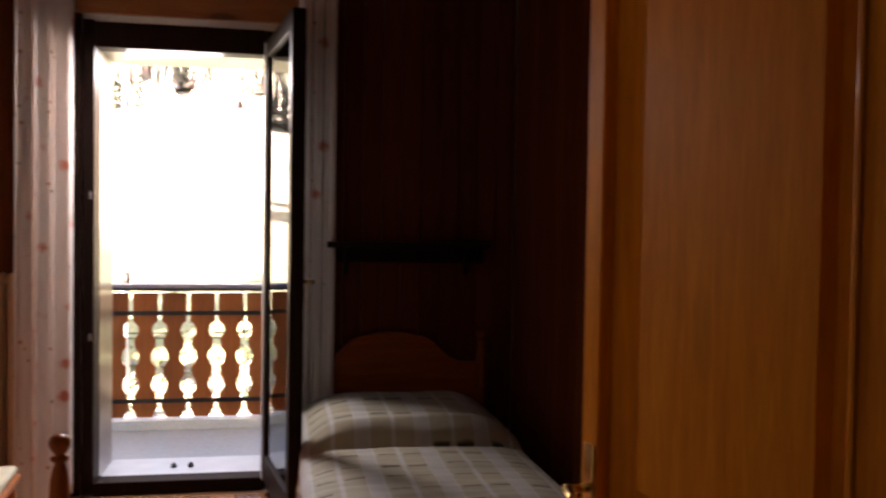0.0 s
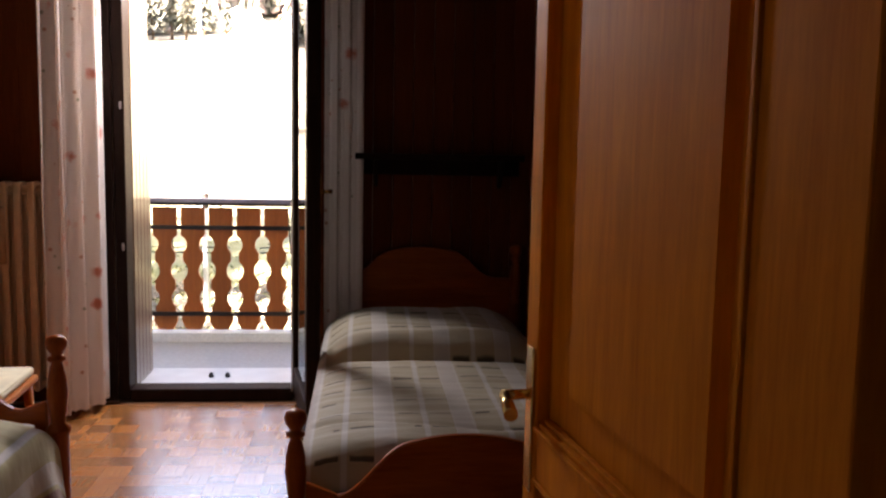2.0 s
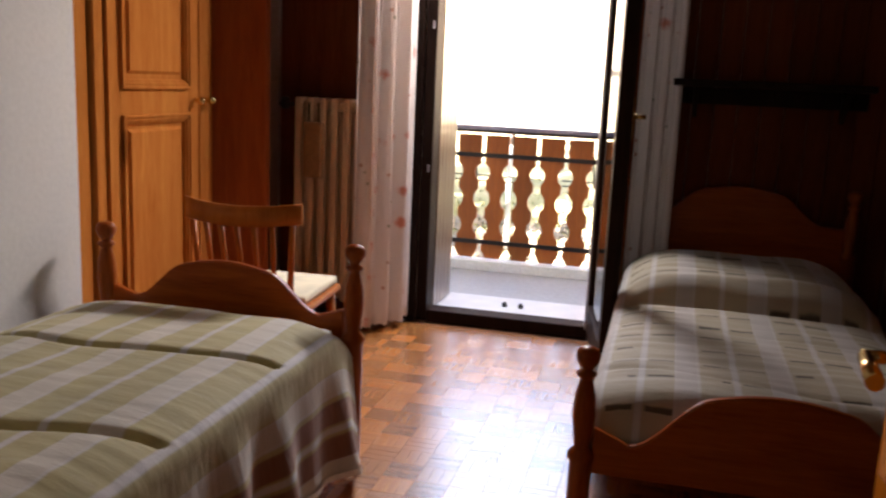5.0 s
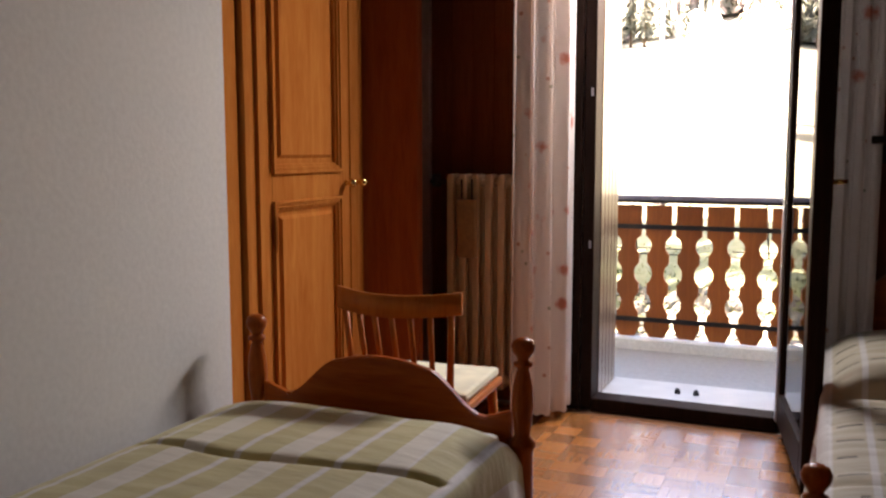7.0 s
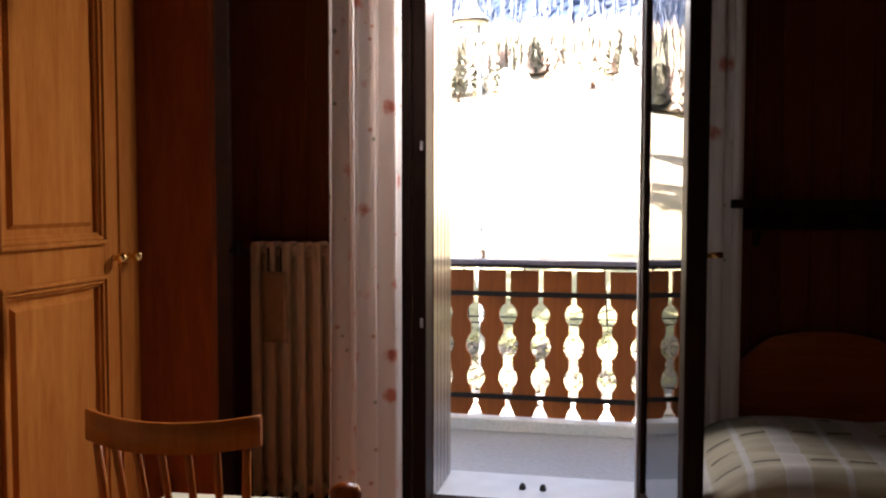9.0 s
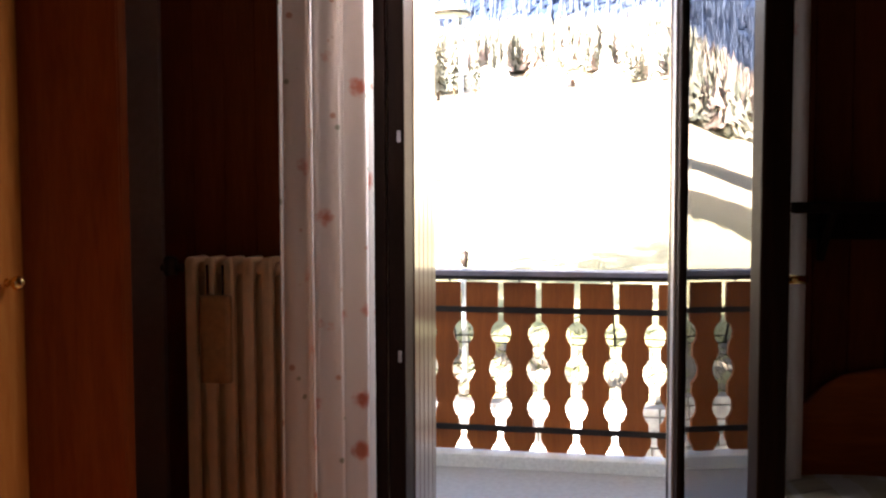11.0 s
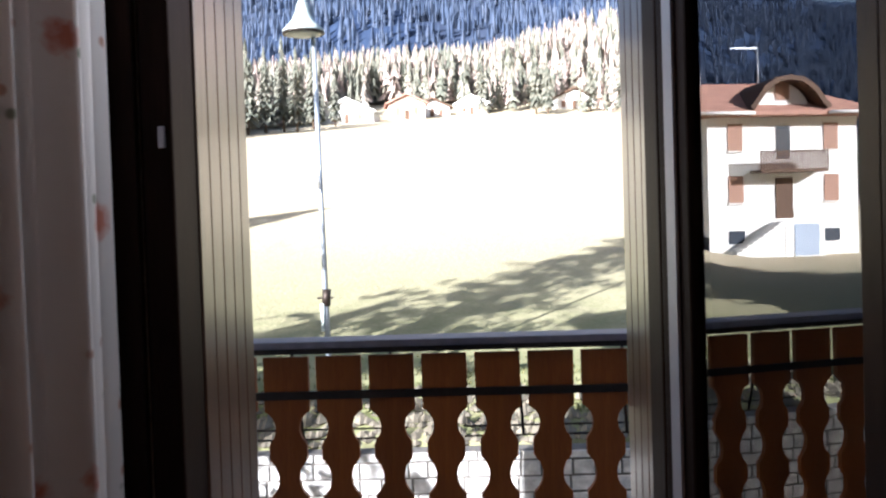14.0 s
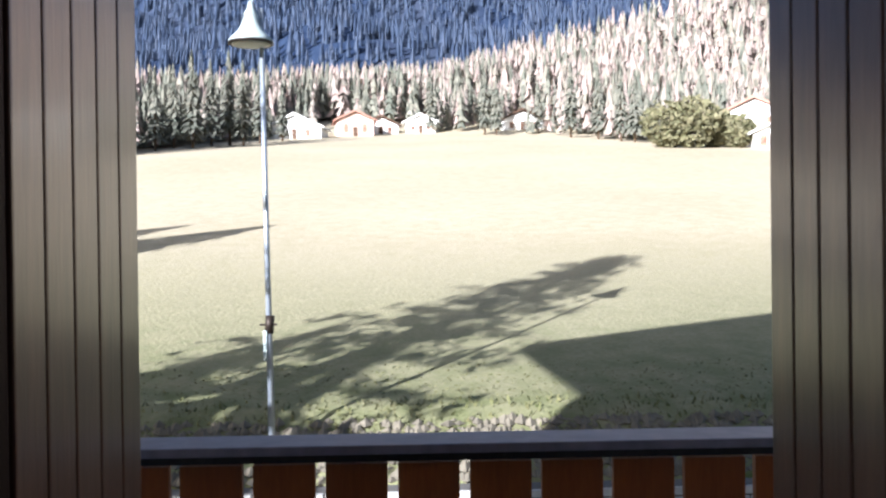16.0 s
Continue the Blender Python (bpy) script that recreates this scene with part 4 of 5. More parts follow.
solid("roof", slab(B(), [(-11.25, 6.91), (-11.25, 7.21), (0, 11.15), (13, 6.6), (13, 6.3), (0, 10.85)], 15.4, "xz", -9.0), ROOFRED)

# ---- ground ----
def ground_z(x, y):
    """Street level near the house, then the meadow, which rises away and less so to the west."""
    if y < 18.0 - 1e-6:
        return -4.6
    a = x / y
    k = min(1.0, max(0.0, (a + 0.62) / 0.30))
    k = k * k * (3 - 2 * k)
    g = 0.038 + (0.150 - 0.038) * k
    d = y - 18.0
    z = -2.40 + 0.65 * min(1.0, d / 2.0) + g * max(0.0, d - 1.0) + 0.25 * noise.noise(Vector((x * 0.05, y * 0.05, 3))) * min(1, d / 20)
    if y > 205:
        e = 0.10 + 0.34 * min(1.0, max(0.0, (a - 0.02) / 0.32))
        z += min(y - 205, 75) * e - max(0.0, y - 290) * 0.5
    return z


bm = B()
ys = [-60, -20, 5, 12, 17.7, 17.99] + [18.0 + 0.5 * k for k in range(24)] + [30 + 2.5 * k for k in range(20)] + [80 + 10 * k for k in range(14)] + [220 + 15 * k for k in range(9)]
xs = [-400 + 25 * k for k in range(14)] + [-50 + 2.5 * k for k in range(40)] + [50 + 25 * k for k in range(15)]
grid = [[bm.verts.new((x, y, ground_z(x, y))) for x in xs] for y in ys]
for a, c in zip(grid, grid[1:]):
    for i in range(len(xs) - 1):
        bm.faces.new((a[i], a[i + 1], c[i + 1], c[i])).smooth = True
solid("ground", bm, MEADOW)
solid("road", box(B(), -60, 60, 9.0, 17.6, -4.62, -4.58), ASPHALT)

# ---- mountain beyond ----
bm = B()
grid = []
for j in range(30):
    row = []
    for i in range(70):
        x = -1500 + 3000 * i / 69
        y = 620 + 900 * j / 29
        h = 60 + 470 * (j / 29) * (0.85 + 0.5 * noise.noise(Vector((x * 0.0016, j * 0.05, 1)))) + 45 * noise.noise(Vector((x * 0.006, y * 0.006, 5)))
        row.append(bm.verts.new((x, y, h)))
    grid.append(row)
for a, c in zip(grid, grid[1:]):
    for i in range(69):
        bm.faces.new((a[i], a[i + 1], c[i + 1], c[i])).smooth = True
slope_co = [[v.co.copy() for v in row] for row in grid]
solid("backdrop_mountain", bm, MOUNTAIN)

rs = random.Random(21)
far = B()
for k in range(26000):
    fj_, fi_ = rs.uniform(0, 25), rs.uniform(6, 63)
    j0, i0 = int(fj_), int(fi_)
    u, v = fi_ - i0, fj_ - j0
    c = [slope_co[j0][i0], slope_co[j0][i0 + 1], slope_co[j0 + 1][i0], slope_co[j0 + 1][i0 + 1]]
    q = (c[0] * (1 - u) + c[1] * u) * (1 - v) + (c[2] * (1 - u) + c[3] * u) * v
    h = rs.uniform(11, 24)
    n = 4
    for t in range(2):
        tip = far.verts.new((q.x, q.y, q.z + h * (0.6 + 0.4 * t)))
        r = h * (0.15 - 0.04 * t) * rs.uniform(0.8, 1.2)
        ring = [far.verts.new((q.x + r * math.cos(6.283 * m / n), q.y + r * math.sin(6.283 * m / n), q.z + h * (0.35 * t - 0.05))) for m in range(n)]
        for m in range(n):
            far.faces.new((ring[m], ring[(m + 1) % n], tip))
solid("mountain_woods", far, FARWOODS, "stuff", "far mountainside woods with haze and shade in their blue colour", "woods")

# ---- stone wall across the road ----
bw = solid("retaining_wall", box(B(), -60, 60, 17.62, 17.985, -4.6, -2.43), MORTAR)
rs = random.Random(5)
rest = B()
z = -4.58
while z < -2.46:
    h = min(rs.choice([0.19, 0.23, 0.27]), -2.415 - z)
    x = -24.0 + rs.uniform(0, 0.3)
    while x < 16:
        w = rs.uniform(0.28, 0.52)
        near = -5.6 < x < 2.6 and z > -3.95
        bm = B() if near else rest
        y0 = 17.62 - rs.uniform(0.015, 0.04)
        q = [(x + rs.uniform(0, 0.012), z + rs.uniform(0, 0.012)), (x + w - 0.025, z + rs.uniform(0, 0.012)),
             (x + w - 0.025 - rs.uniform(0, 0.012), z + h - 0.025), (x + rs.uniform(0, 0.012), z + h - 0.025 - rs.uniform(0, 0.010))]
        fa = [bm.verts.new((a + (0.012 if i in (0, 3) else -0.012), y0, b + (0.012 if i < 2 else -0.012))) for i, (a, b) in enumerate(q)]
        fb = [bm.verts.new((a, y0 + 0.02, b)) for a, b in q]
        fc = [bm.verts.new((a, 17.63, b)) for a, b in q]
        bm.faces.new(fa)
        for r0, r1 in ((fa, fb), (fb, fc)):
            for i in range(4):
                bm.faces.new((r0[i], r0[(i + 1) % 4], r1[(i + 1) % 4], r1[i]))
        if near:
            part("stone", bm, STONE, bw)
        x += w
    z += h
solid("wall_stones", rest, STONE, "stuff", "squared pale stones of the wall across the road", "stones")
bm = B()
for k in range(2600):
    x, d = rs.uniform(-14, 9), rs.uniform(0.02, 1.7)
    r = rs.uniform(0.05, 0.16)
    z = ground_z(x, 18 + d)
    vs = [bm.verts.new((x + r * a * rs.uniform(0.7, 1.3), 18 + d + r * b * rs.uniform(0.7, 1.3), z + r * c * rs.uniform(0.5, 1))) for a, b, c in ((1, 0, 0), (-1, 0, 0), (0, 1, 0), (0, -1, 0), (0, 0, 1), (0, 0, -1))]
    for f in ((0, 2, 4), (2, 1, 4), (1, 3, 4), (3, 0, 4), (2, 0, 5), (1, 2, 5), (3, 1, 5), (0, 3, 5)):
        bm.faces.new([vs[i] for i in f])
solid("rubble", bm, RUBBLE, "stuff", "grey-brown loose rubble on the bank above the wall", "rubble")
bm = B()
for k in range(7000):
    x, y = rs.uniform(-16, 12), 18.9 + rs.random() ** 1.6 * 4
    h = rs.uniform(0.03, 0.10) * (1.3 if y < 20.5 else 0.6)
    z = ground_z(x, y) - 0.01
    a = rs.uniform(0, 6.28)
    w = rs.uniform(0.015, 0.045)
    lx, ly = rs.uniform(-0.08, 0.08), rs.uniform(-0.08, 0.08)
    bm.faces.new([bm.verts.new(q) for q in ((x - w * math.cos(a), y - w * math.sin(a), z), (x + w * math.cos(a), y + w * math.sin(a), z), (x + lx, y + ly, z + h))])
solid("grass_tufts", bm, TUFT, "stuff", "rough green weeds and tufts at the meadow's near edge", "grass")

# ---- flower box holders outside the railing ----
for k in range(3):
    x0 = -1.45 + 1.15 * k
    fh = thing("flower_box_holder", "thin dark iron flower box holder hung outside the railing", "flower box holder", (x0, 0, 0), 0, "flower box holders")
    for z in (0.575, 0.54):
        part("wire", rod(B(), (0, 6.20, z), (0.95, 6.20, z), 0.004, 6), IRON, fh)
    for dx in (0.19, 0.555, 0.90):
        part("hook", rod(B(), (dx, 6.14, 0.86), (dx + 0.02, 6.20, 0.54), 0.006, 6), IRON, fh)

# ---- street lamp ----
LX, LY = -2.84, 18.75
lz = ground_z(LX, LY) - 0.1
lamp = thing("street_lamp", "slender grey steel street lamp with a pale bell-shaped shade", "street lamp", (LX, LY, lz))
part("pole", rod(B(), (0, 0, 0), (-0.10, 0, 7.62), 0.055, 12, 0.038), STEEL, lamp)
bm = B()
rod(bm, (-0.10, 0, 7.30), (-0.22, -0.15, 7.74), 0.022)
part("arm", bm, STEEL, lamp)
bm = B()
lathe(bm, [(0.36, 7.020), (0.37, 7.040), (0.30, 7.120), (0.20, 7.220), (0.14, 7.350), (0.11, 7.500), (0.06, 7.570), (0.03, 7.700)], -0.24, -0.16, 24)
part("shade", bm, WHITEMET, lamp)
part("rim", lathe(B(), [(0.34, 6.985), (0.372, 6.990), (0.372, 7.018), (0.34, 7.019)], -0.24, -0.16, 24), IRON, lamp)
part("diffuser", lathe(B(), [(0.10, 6.950), (0.24, 6.965), (0.32, 6.984)], -0.24, -0.16, 24), LAMPGLASS, lamp)
part("junction_box", box(B(), -0.12, -0.055, -0.09, 0.03, 1.75, 2.25, 0.015), WHITEMET, lamp)
bm = B()
box(bm, -0.18, 0.10, -0.03, 0.03, 2.33, 2.36)
rod(bm, (-0.03, 0, 2.2), (-0.01, 0.0, 2.5), 0.075)
part("clamp", bm, IRON, lamp)


# ---- conifers ----
def conifer(bm, x, y, z, h, r, rnd, tiers=6, n=7, sparse=0.0):
    """Ragged tiers of drooping boughs round a stem."""
    for t in range(tiers):
        f = t / tiers
        z0 = z + h * (0.10 + 0.90 * f)
        z1 = z + h * min(1.0, 0.10 + 0.90 * (f + 1.7 / tiers))
        rr = r * (1 - f) ** 0.85 * rnd.uniform(0.75, 1.15)
        a0 = rnd.uniform(0, 6.28)
        tip = bm.verts.new((x, y, z1))
        ring = []
        for k in range(2 * n):
            q = rr * (1.0 if k % 2 == 0 else 0.62) * rnd.uniform(0.75, 1.2)
            a = a0 + math.pi * k / n
            ring.append(bm.verts.new((x + q * math.cos(a), y + q * math.sin(a), z0 - (0.04 * h if k % 2 == 0 else -0.02 * h) * rnd.uniform(0.5, 1.2))))
        for k in range(2 * n):
            if rnd.random() >= sparse:
                bm.faces.new((ring[k], ring[(k + 1) % (2 * n)], tip))


def edge_y(a):
    """How far the open meadow reaches, by direction."""
    if a < -0.34:
        return 112.0
    if a < -0.10:
        return 112 + (205 - 112) * (a + 0.34) / 0.24
    if a > 0.10:
        return max(140.0, 205 - 65 * (a - 0.10) / 0.16)
    return 205.0


rs = random.Random(11)
woods_s, woods_l = B(), B()
count = 0
for k in range(9000):
    a = rs.uniform(-1.15, 0.62)
    base = edge_y(a)
    deep = 62 + (205 - base if a > 0.10 else 0) + 40 * max(0.0, a + 0.05) + (110 if a < -0.45 else 0)
    y = base + 2 + deep * rs.random() ** 0.8
    x = a * y
    # open ground round the farmhouses
    if y < base + 26 and (-0.16 < a < 0.02 or 0.10 < a < 0.20) and rs.random() < 0.93:
        continue
    if a < -0.45 and y < 150 and rs.random() < 0.75:
        continue
    z = ground_z(x, y)
    warm = rs.random() < (0.38 + 0.40 * min(1, max(0, (y - base) / 50)))
    h = rs.uniform(5, 11) if y < base + 25 else rs.uniform(8, 15)
    if warm:
        conifer(woods_l, x, y, z, h, h * rs.uniform(0.13, 0.19), rs, 7, 4, 0.30)
    else:
        conifer(woods_s, x, y, z, h, h * rs.uniform(0.14, 0.20), rs, 7, 4, 0.12)
solid("spruce_woods", woods_s, SPRUCE, "stuff", "dark green spruce woods beyond the meadow", "woods")
solid("larch_woods", woods_l, LARCH, "stuff", "pinkish brown autumn larch woods on the slope", "woods")


def tree(label, x, y, h, r, material, seed, bush=False):
    rnd = random.Random(seed)
    z = ground_z(x, y)
    t = thing("tree" if not bush else "bush", label, "tree" if not bush else "bush", (x, y, z))
    part("trunk", rod(B(), (0, 0, -0.3), (0, 0, h * 0.9), h * 0.014 + 0.03, 8, 0.03), TRUNK, t)
    bm = B()
    if bush:
        for k in range(1100):
            d = Vector((rnd.gauss(0, 1), rnd.gauss(0, 1), rnd.gauss(0, 1))).normalized()
            c = Vector((d.x * r, d.y * r, h * 0.52 + d.z * h * 0.46)) * 1.0
            c *= rnd.uniform(0.75, 1.08) if d.z > -0.5 else 0.8
            s = rnd.uniform(0.25, 0.6)
            p = [bm.verts.new(c + s * Vector((rnd.uniform(-1, 1), rnd.uniform(-1, 1), rnd.uniform(-1, 1)))) for _ in range(4)]
            for f in ((0, 1, 2), (0, 2, 3), (0, 3, 1)):
                bm.faces.new([p[i] for i in f])
    else:
        conifer(bm, 0, 0, 0, h, r, rnd, 22, 9, 0.2)
    part("crown", bm, material, t)
    return t


for k, (a, y, h) in enumerate([(-0.265, 140, 13), (-0.245, 139, 15), (-0.225, 146, 14), (-0.205, 150, 16), (-0.19, 148, 14), (-0.172, 160, 15), (-0.285, 131, 12), (-0.31, 126, 11), (-0.148, 168, 11),
                               (0.075, 200, 15), (0.088, 198, 13), (0.135, 203, 12), (0.015, 206, 15), (0.17, 176, 15), (0.20, 166, 14), (0.225, 152, 13), (0.24, 146, 12)]):
    tree("dark green spruce at the far edge of the meadow", a * y, y, h, h * 0.17, SPRUCE, 40 + k)
for k, (a, y, h) in enumerate([(0.275, 126, 6.2), (0.302, 125, 6.8), (0.328, 127, 5.4), (0.352, 126, 4.4)]):
    tree("olive green broad bush by the farmhouses", a * y, y, h, 3.6 if k < 2 else 2.4, BUSH, 80 + k, True)
for k, (a, y, h) in enumerate([(-0.84, 100, 15), (-0.88, 104, 17), (-0.92, 98, 14)]):
    tree("dark green spruce at the far edge of the meadow", a * y, y, h, h * 0.17, SPRUCE, 60 + k)
# the larch beside the house whose shade falls over the meadow
rnd = random.Random(3)
tx, ty, th_ = -12.6, 9.5, 17.6
lt = thing("tree", "tall bare-branched larch beside the house", "tree", (tx, ty, -4.6))
part("trunk", rod(B(), (0, 0, 0), (0, 0, th_), 0.22, 10, 0.03), TRUNK, lt)
bm, bl = B(), B()
for k in range(120):
    f = k / 120
    zb = th_ * (0.22 + 0.76 * f)
    L = (5.4 * (1 - f) ** 0.8 + 0.4) * rnd.uniform(0.6, 1.15)
    a = k * 2.4
    e = Vector((L * math.cos(a), L * math.sin(a), zb - 0.12 * L + rnd.uniform(-0.2, 0.4)))
    rod(bl, (0, 0, zb), e, 0.035, 5, 0.008)
    for j in range(60):
        q = Vector((0, 0, zb)).lerp(e, rnd.uniform(0.2, 1.0)) + Vector((rnd.uniform(-0.35, 0.35), rnd.uniform(-0.35, 0.35), rnd.uniform(-0.3, 0.12)))
        s = rnd.uniform(0.10, 0.26)
        bm.faces.new([bm.verts.new(q + s * Vector((rnd.uniform(-1, 1), rnd.uniform(-1, 1), rnd.uniform(-1, 1)))) for _ in range(3)])
part("branches", bl, TRUNK, lt)
part("crown", bm, LARCH, lt)


# four spruces out of view, added only for the shade they cast
tree("unseen tall dark spruce added to shade the near meadow", -17.0, 3.0, 14.5, 4.6, SPRUCE, 91)
tree("unseen tall dark spruce added to shade the near meadow", -21.0, 1.5, 15.5, 5.0, SPRUCE, 93)
tree("unseen tall dark spruce added to shade the meadow's west side", -27.5, 19.5, 16.7, 7.6, SPRUCE, 92)
tree("unseen tall dark spruce added to shade the meadow's west side", -31.1, 20.2, 16.3, 7.6, SPRUCE, 94)

# ---- houses ----
def far_house(label, x, y, w, d, h, rz, roofmat, wallmat=None):
    z = ground_z(x, y) - 0.4
    t = thing("farmhouse", label, "house", (x, y, z), rz, "far farmhouses")
    part("wall", slab(B(), [(-w / 2, 0), (w / 2, 0), (w / 2, h), (0, h + w * 0.22), (-w / 2, h)], d, "xz", 0), wallmat or HOUSEWALL, t)
    o = 0.7
    part("roof", slab(B(), [(-w / 2 - o, h - 0.2), (0, h + w * 0.24), (w / 2 + o, h - 0.2), (w / 2 + o, h + 0.1), (0, h + w * 0.27 + 0.2), (-w / 2 - o, h + 0.1)], d + 2 * o, "xz", -o), roofmat, t)
    for k in (-1, 1):
        for zz in (1.2, h - 1.8):
            part("window", box(B(), k * w * 0.25 - 0.45, k * w * 0.25 + 0.45, -0.06, 0.02, zz, zz + 1.1), SHUTTER, t)
    part("door", box(B(), -0.5, 0.5, -0.05, 0.02, 0.4, 2.4), DARKWOOD, t)


far_house("white farmhouse with a red roof at the meadow's edge", -0.068 * 196, 196, 8, 8, 3.8, 8, ROOFRED, plain("pinkish_house_render", (0.62, 0.45, 0.38), 0.9))
far_house("low pale farm building at the meadow's edge", -0.135 * 185, 185, 11, 7, 2.6, -6, SNOW)
far_house("low pale farm building at the meadow's edge", -0.04 * 204, 204, 8, 6, 2.6, 12, DARKWOOD)
far_house("small white farmhouse at the meadow's edge", 0.004 * 206, 206, 7, 6, 3.0, -10, SNOW)
far_house("small dark-roofed farm building among the trees", 0.118 * 207, 209, 10, 6, 2.6, 5, DARKWOOD)
far_house("white farmhouse with a wide red roof behind bushes", 0.372 * 138, 138, 9, 8, 5.2, -14, ROOFRED)
far_house("low pale shed beside the white farmhouse", 0.392 * 122, 122, 5, 5, 2.6, -14, SNOW)


def big_house(at, rz):
    """Three-storey white house: local x along the front, local y into the depth, front at y = 0."""
    h = thing("apartment_house", "three-storey white house with brown shutters, wooden balcony and red roof", "house", at, rz)
    W, D, H = 8.6, 7.8, 7.7
    part("wall", box(B(), -W / 2, W / 2, 0, D, -1.5, H), HOUSEWALL, h)
    o = 1.0
    bm = B()
    e = [bm.verts.new(q) for q in ((-W / 2 - o, -o, H), (W / 2 + o, -o, H), (W / 2 + o, D + o, H), (-W / 2 - o, D + o, H))]
    e2 = [bm.verts.new((v.co.x, v.co.y, v.co.z - 0.22)) for v in e]
    r0, r1 = bm.verts.new((-W / 2 + 2.4, D / 2, H + 2.2)), bm.verts.new((W / 2 + o, D / 2, H + 2.2))
    bm.faces.new((e[0], e[1], r1, r0))
    bm.faces.new((e[1], e[2], r1))
    bm.faces.new((e[2], e[3], r0, r1))
    bm.faces.new((e[3], e[0], r0))
    for k in range(4):
        bm.faces.new((e[k], e[(k + 1) % 4], e2[(k + 1) % 4], e2[k]))
    bm.faces.new(e2)
    roof = part("roof", bm, ROOFRED, h)
    part("gable", slab(B(), [(0.01, H + 0.001), (D - 0.01, H + 0.001), (D / 2, H + 1.85)], 0.2, "yz", W / 2 - 0.2), HOUSEWALL, h)
    for a, b in ((-o, D / 2), (D + o, D / 2)):
        s_ = 0.05 if a < 0 else -0.05
        part("barge_board", slab(B(), [(a, H - 0.35), (b, H + 1.85), (b, H + 2.15), (a + s_, H - 0.02)], 0.06, "yz", W / 2 + o + 0.002), DARKWOOD, roof)
    up = [(1.45, -0.3), (1.45, 0.62), (1.05, 1.18), (0.55, 1.5), (0.0, 1.6)]
    wall = up + [(-a, b) for a, b in up[-2::-1]]
    part("dormer_wall", slab(B(), [(a, H + b) for a, b in wall], 3.2, "xz", 0.001), HOUSEWALL, h)
    up = [(2.3, 0.20), (1.45, 1.35), (0.80, 1.76), (0.0, 1.9)]
    dn = [(0.0, 1.65), (0.70, 1.52), (1.30, 1.10), (2.05, 0.10)]
    arch_ = [(-a, b) for a, b in up[:-1]] + up[::-1] + dn[::-1] + [(-a, b) for a, b in dn[1:]]
    part("dormer_roof", slab(B(), [(a, H + b) for a, b in arch_], 4.4, "xz", -1.0), DARKWOOD, roof)
    for a, b in ((-W / 2 - 1.0, -2.1), (2.1, W / 2 + 1.0)):
        part("gutter", rod(B(), (a, -1.06, H - 0.10), (b, -1.06, H - 0.10), 0.09, 8), KERB, roof)
    for x in (-2.75, 2.75):
        for z, hh in ((2.9, 1.45), (5.7, 1.45)):
            w = part("window", box(B(), x - 0.42, x + 0.42, -0.05, 0.03, z, z + hh), SHUTTER, h)
            part("sill", box(B(), x - 0.5, x + 0.5, -0.12, 0.0, z - 0.08, z - 0.01), KERB, w)
    for x in (-2.75, 2.75):
        part("window", box(B(), x - 0.45, x + 0.45, -0.04, 0.03, 0.7, 1.4), DARKGLASS, h)
    part("window", box(B(), -0.4, 0.4, -0.05, 0.03, 8.4, 9.6), SHUTTER, h)
    part("window", box(B(), -0.4, 0.4, -0.04, 0.03, 5.2, 7.0), DARKGLASS, h)
    part("door", box(B(), -0.5, 0.5, -0.05, 0.03, 2.0, 4.2), DARKWOOD, h)
    part("door", box(B(), -1.3, 0.1, -1.22, -1.19, 0.0, 1.7), plain("blue_grey_door", (0.30, 0.36, 0.46), 0.7), h)
    bal = part("balcony", box(B(), -1.9, 1.9, -1.2, 0.0, 4.45, 4.6), DARKWOOD, h)
    for k in range(27):
        x = -1.88 + 3.76 * k / 26
        part("picket", box(B(), x - 0.045, x + 0.045, -1.2, -1.17, 4.6, 5.5), DARKWOOD, bal)
    part("handrail", box(B(), -1.92, 1.92, -1.24, -1.12, 5.5, 5.58), DARKWOOD, bal)
    st = part("porch", box(B(), -1.6, 0.6, -1.18, -0.001, -0.8, 1.85), HOUSEWALL, h)
    for k in range(9):
        part("step", box(B(), 0.62 + 0.30 * k, 0.62 + 0.30 * (k + 1), -1.15, -0.002, -0.8, 1.80 - 0.19 * k), KERB, st)
    part("wall_side_band", box(B(), W / 2 + 0.002, W / 2 + 0.02, 0.0, D, -1.5, 1.1), ASPHALT, h)
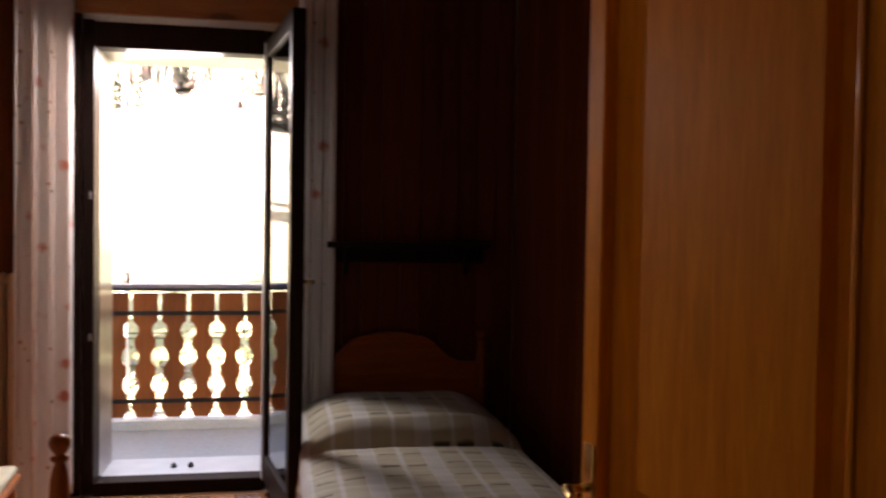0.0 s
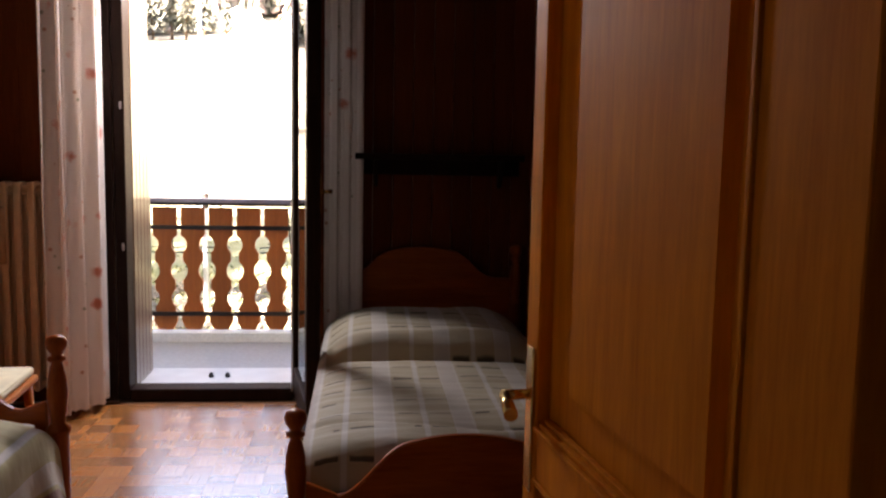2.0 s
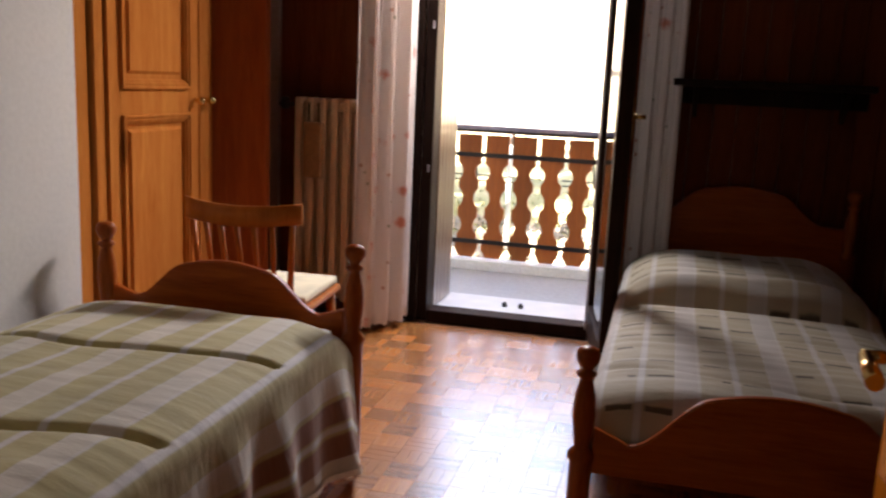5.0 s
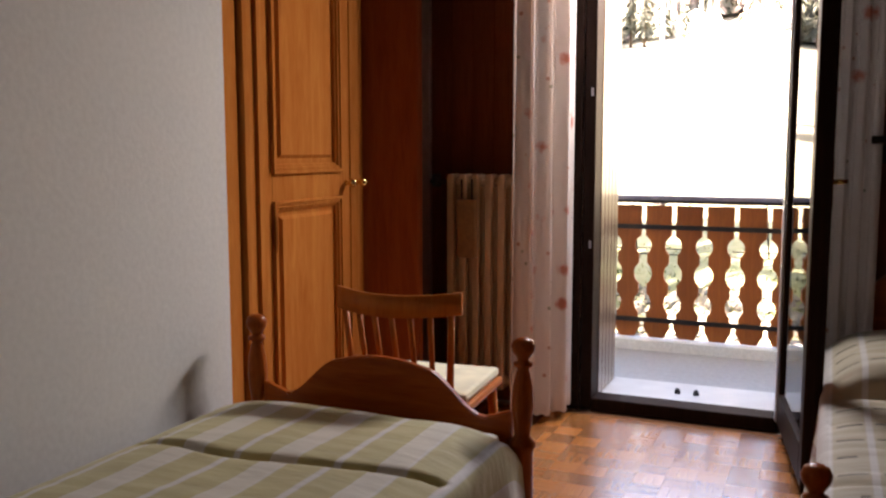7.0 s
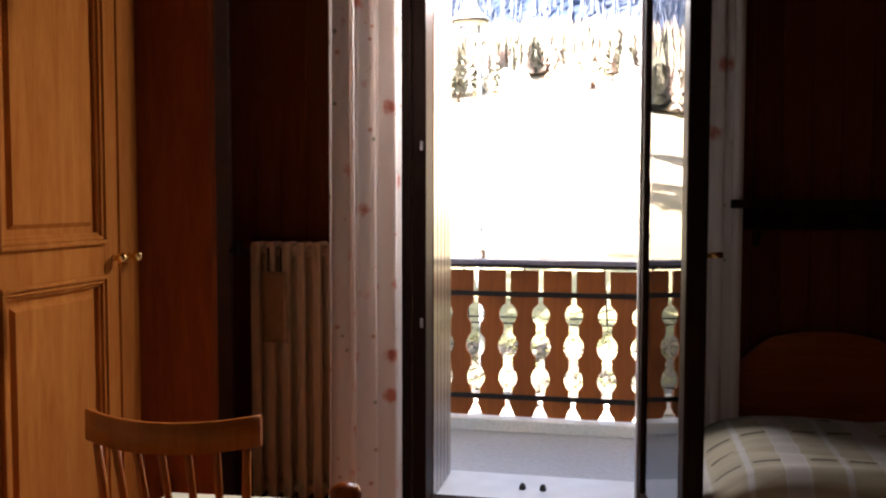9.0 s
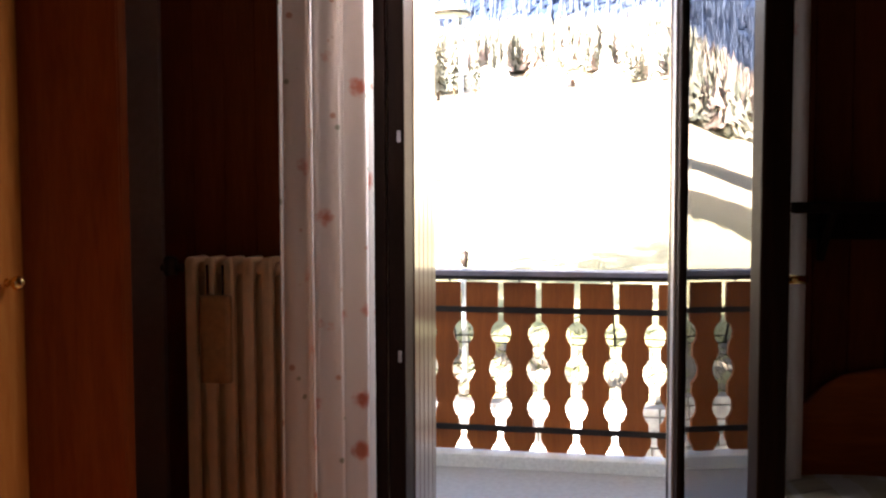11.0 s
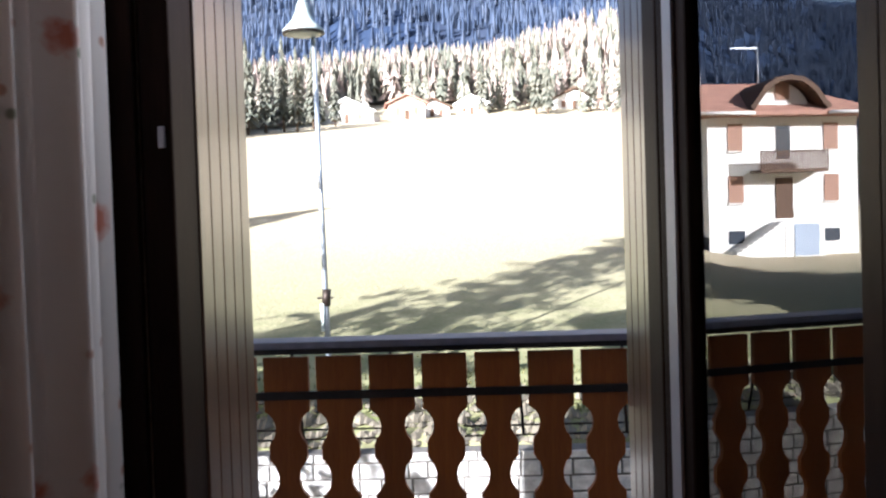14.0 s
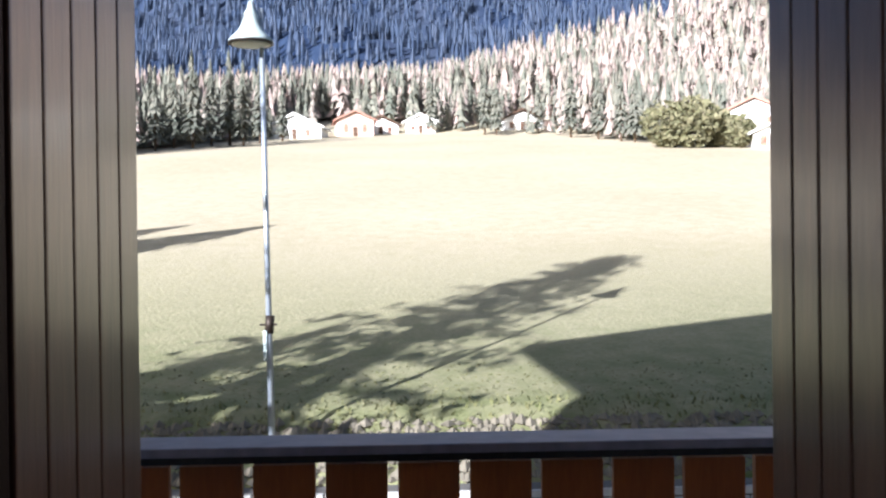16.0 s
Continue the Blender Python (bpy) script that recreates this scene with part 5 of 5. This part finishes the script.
    for y in (2.2, 5.6):
        for z in (1.9, 4.4, 7.0):
            if z < 7:
                part("window", box(B(), W / 2 - 0.02, W / 2 + 0.05, y - 0.45, y + 0.45, z, z + 1.2), DARKGLASS, h)
    part("window", box(B(), W / 2 - 0.02, W / 2 + 0.05, D / 2 - 0.35, D / 2 + 0.35, H - 0.1, H + 1.0), DARKGLASS, h)
    part("chimney", box(B(), W / 2 - 1.3, W / 2 - 0.7, D / 2 - 0.3, D / 2 + 0.3, H + 1.7, H + 2.75), HOUSEWALL, h)
    part("aerial", rod(B(), (-0.4, 3.4, H + 1.6), (-0.4, 3.4, H + 4.2), 0.05, 6), STEEL, h)
    part("aerial_bar", box(B(), -0.4, 1.3, 3.36, 3.44, H + 4.12, H + 4.22), STEEL, h)
    return h


big_house((-30.0, 44.6, ground_z(-30.0, 44.6)), 8)

# ---- parquet, laid last ----
fl = bpy.data.objects["floor"]
S = 0.105
meshes = []
for k in (0, 1):
    bm = B()
    for j in range(3):
        a = j * S / 3
        if k:
            box(bm, a + 0.0006, a + S / 3 - 0.0006, 0.0006, S - 0.0006, -0.0115, 0.0, 0.0)
        else:
            box(bm, 0.0006, S - 0.0006, a + 0.0006, a + S / 3 - 0.0006, -0.0115, 0.0, 0.0)
    meshes.append(finish(bm, "parquet_block", PARQUET[0 if k else 1]))
rest = [B(), B()]
ny = int((WALL_Y + 0.6) / S)
for i in range(int(3.6 / S)):
    for j in range(ny):
        x, y = -2.07 + i * S, -0.6 + j * S
        k = (i + j) % 2
        if -0.85 < x < 0.22 and 1.9 < y:
            ob = new("parquet_block", meshes[k])
            ob.parent = fl
            ob.location = (x, y, 0)
        else:
            bm = rest[k]
            for q in range(3):
                a = q * S / 3
                if k:
                    box(bm, x + a + 0.0006, x + a + S / 3 - 0.0006, y + 0.0006, y + S - 0.0006, -0.0115, 0.0)
                else:
                    box(bm, x + 0.0006, x + S - 0.0006, y + a + 0.0006, y + a + S / 3 - 0.0006, -0.0115, 0.0)
for k in (0, 1):
    solid("parquet", rest[k], PARQUET_REST[0 if k else 1], "stuff", "small orange-brown parquet fingers of the floor", "parquet")
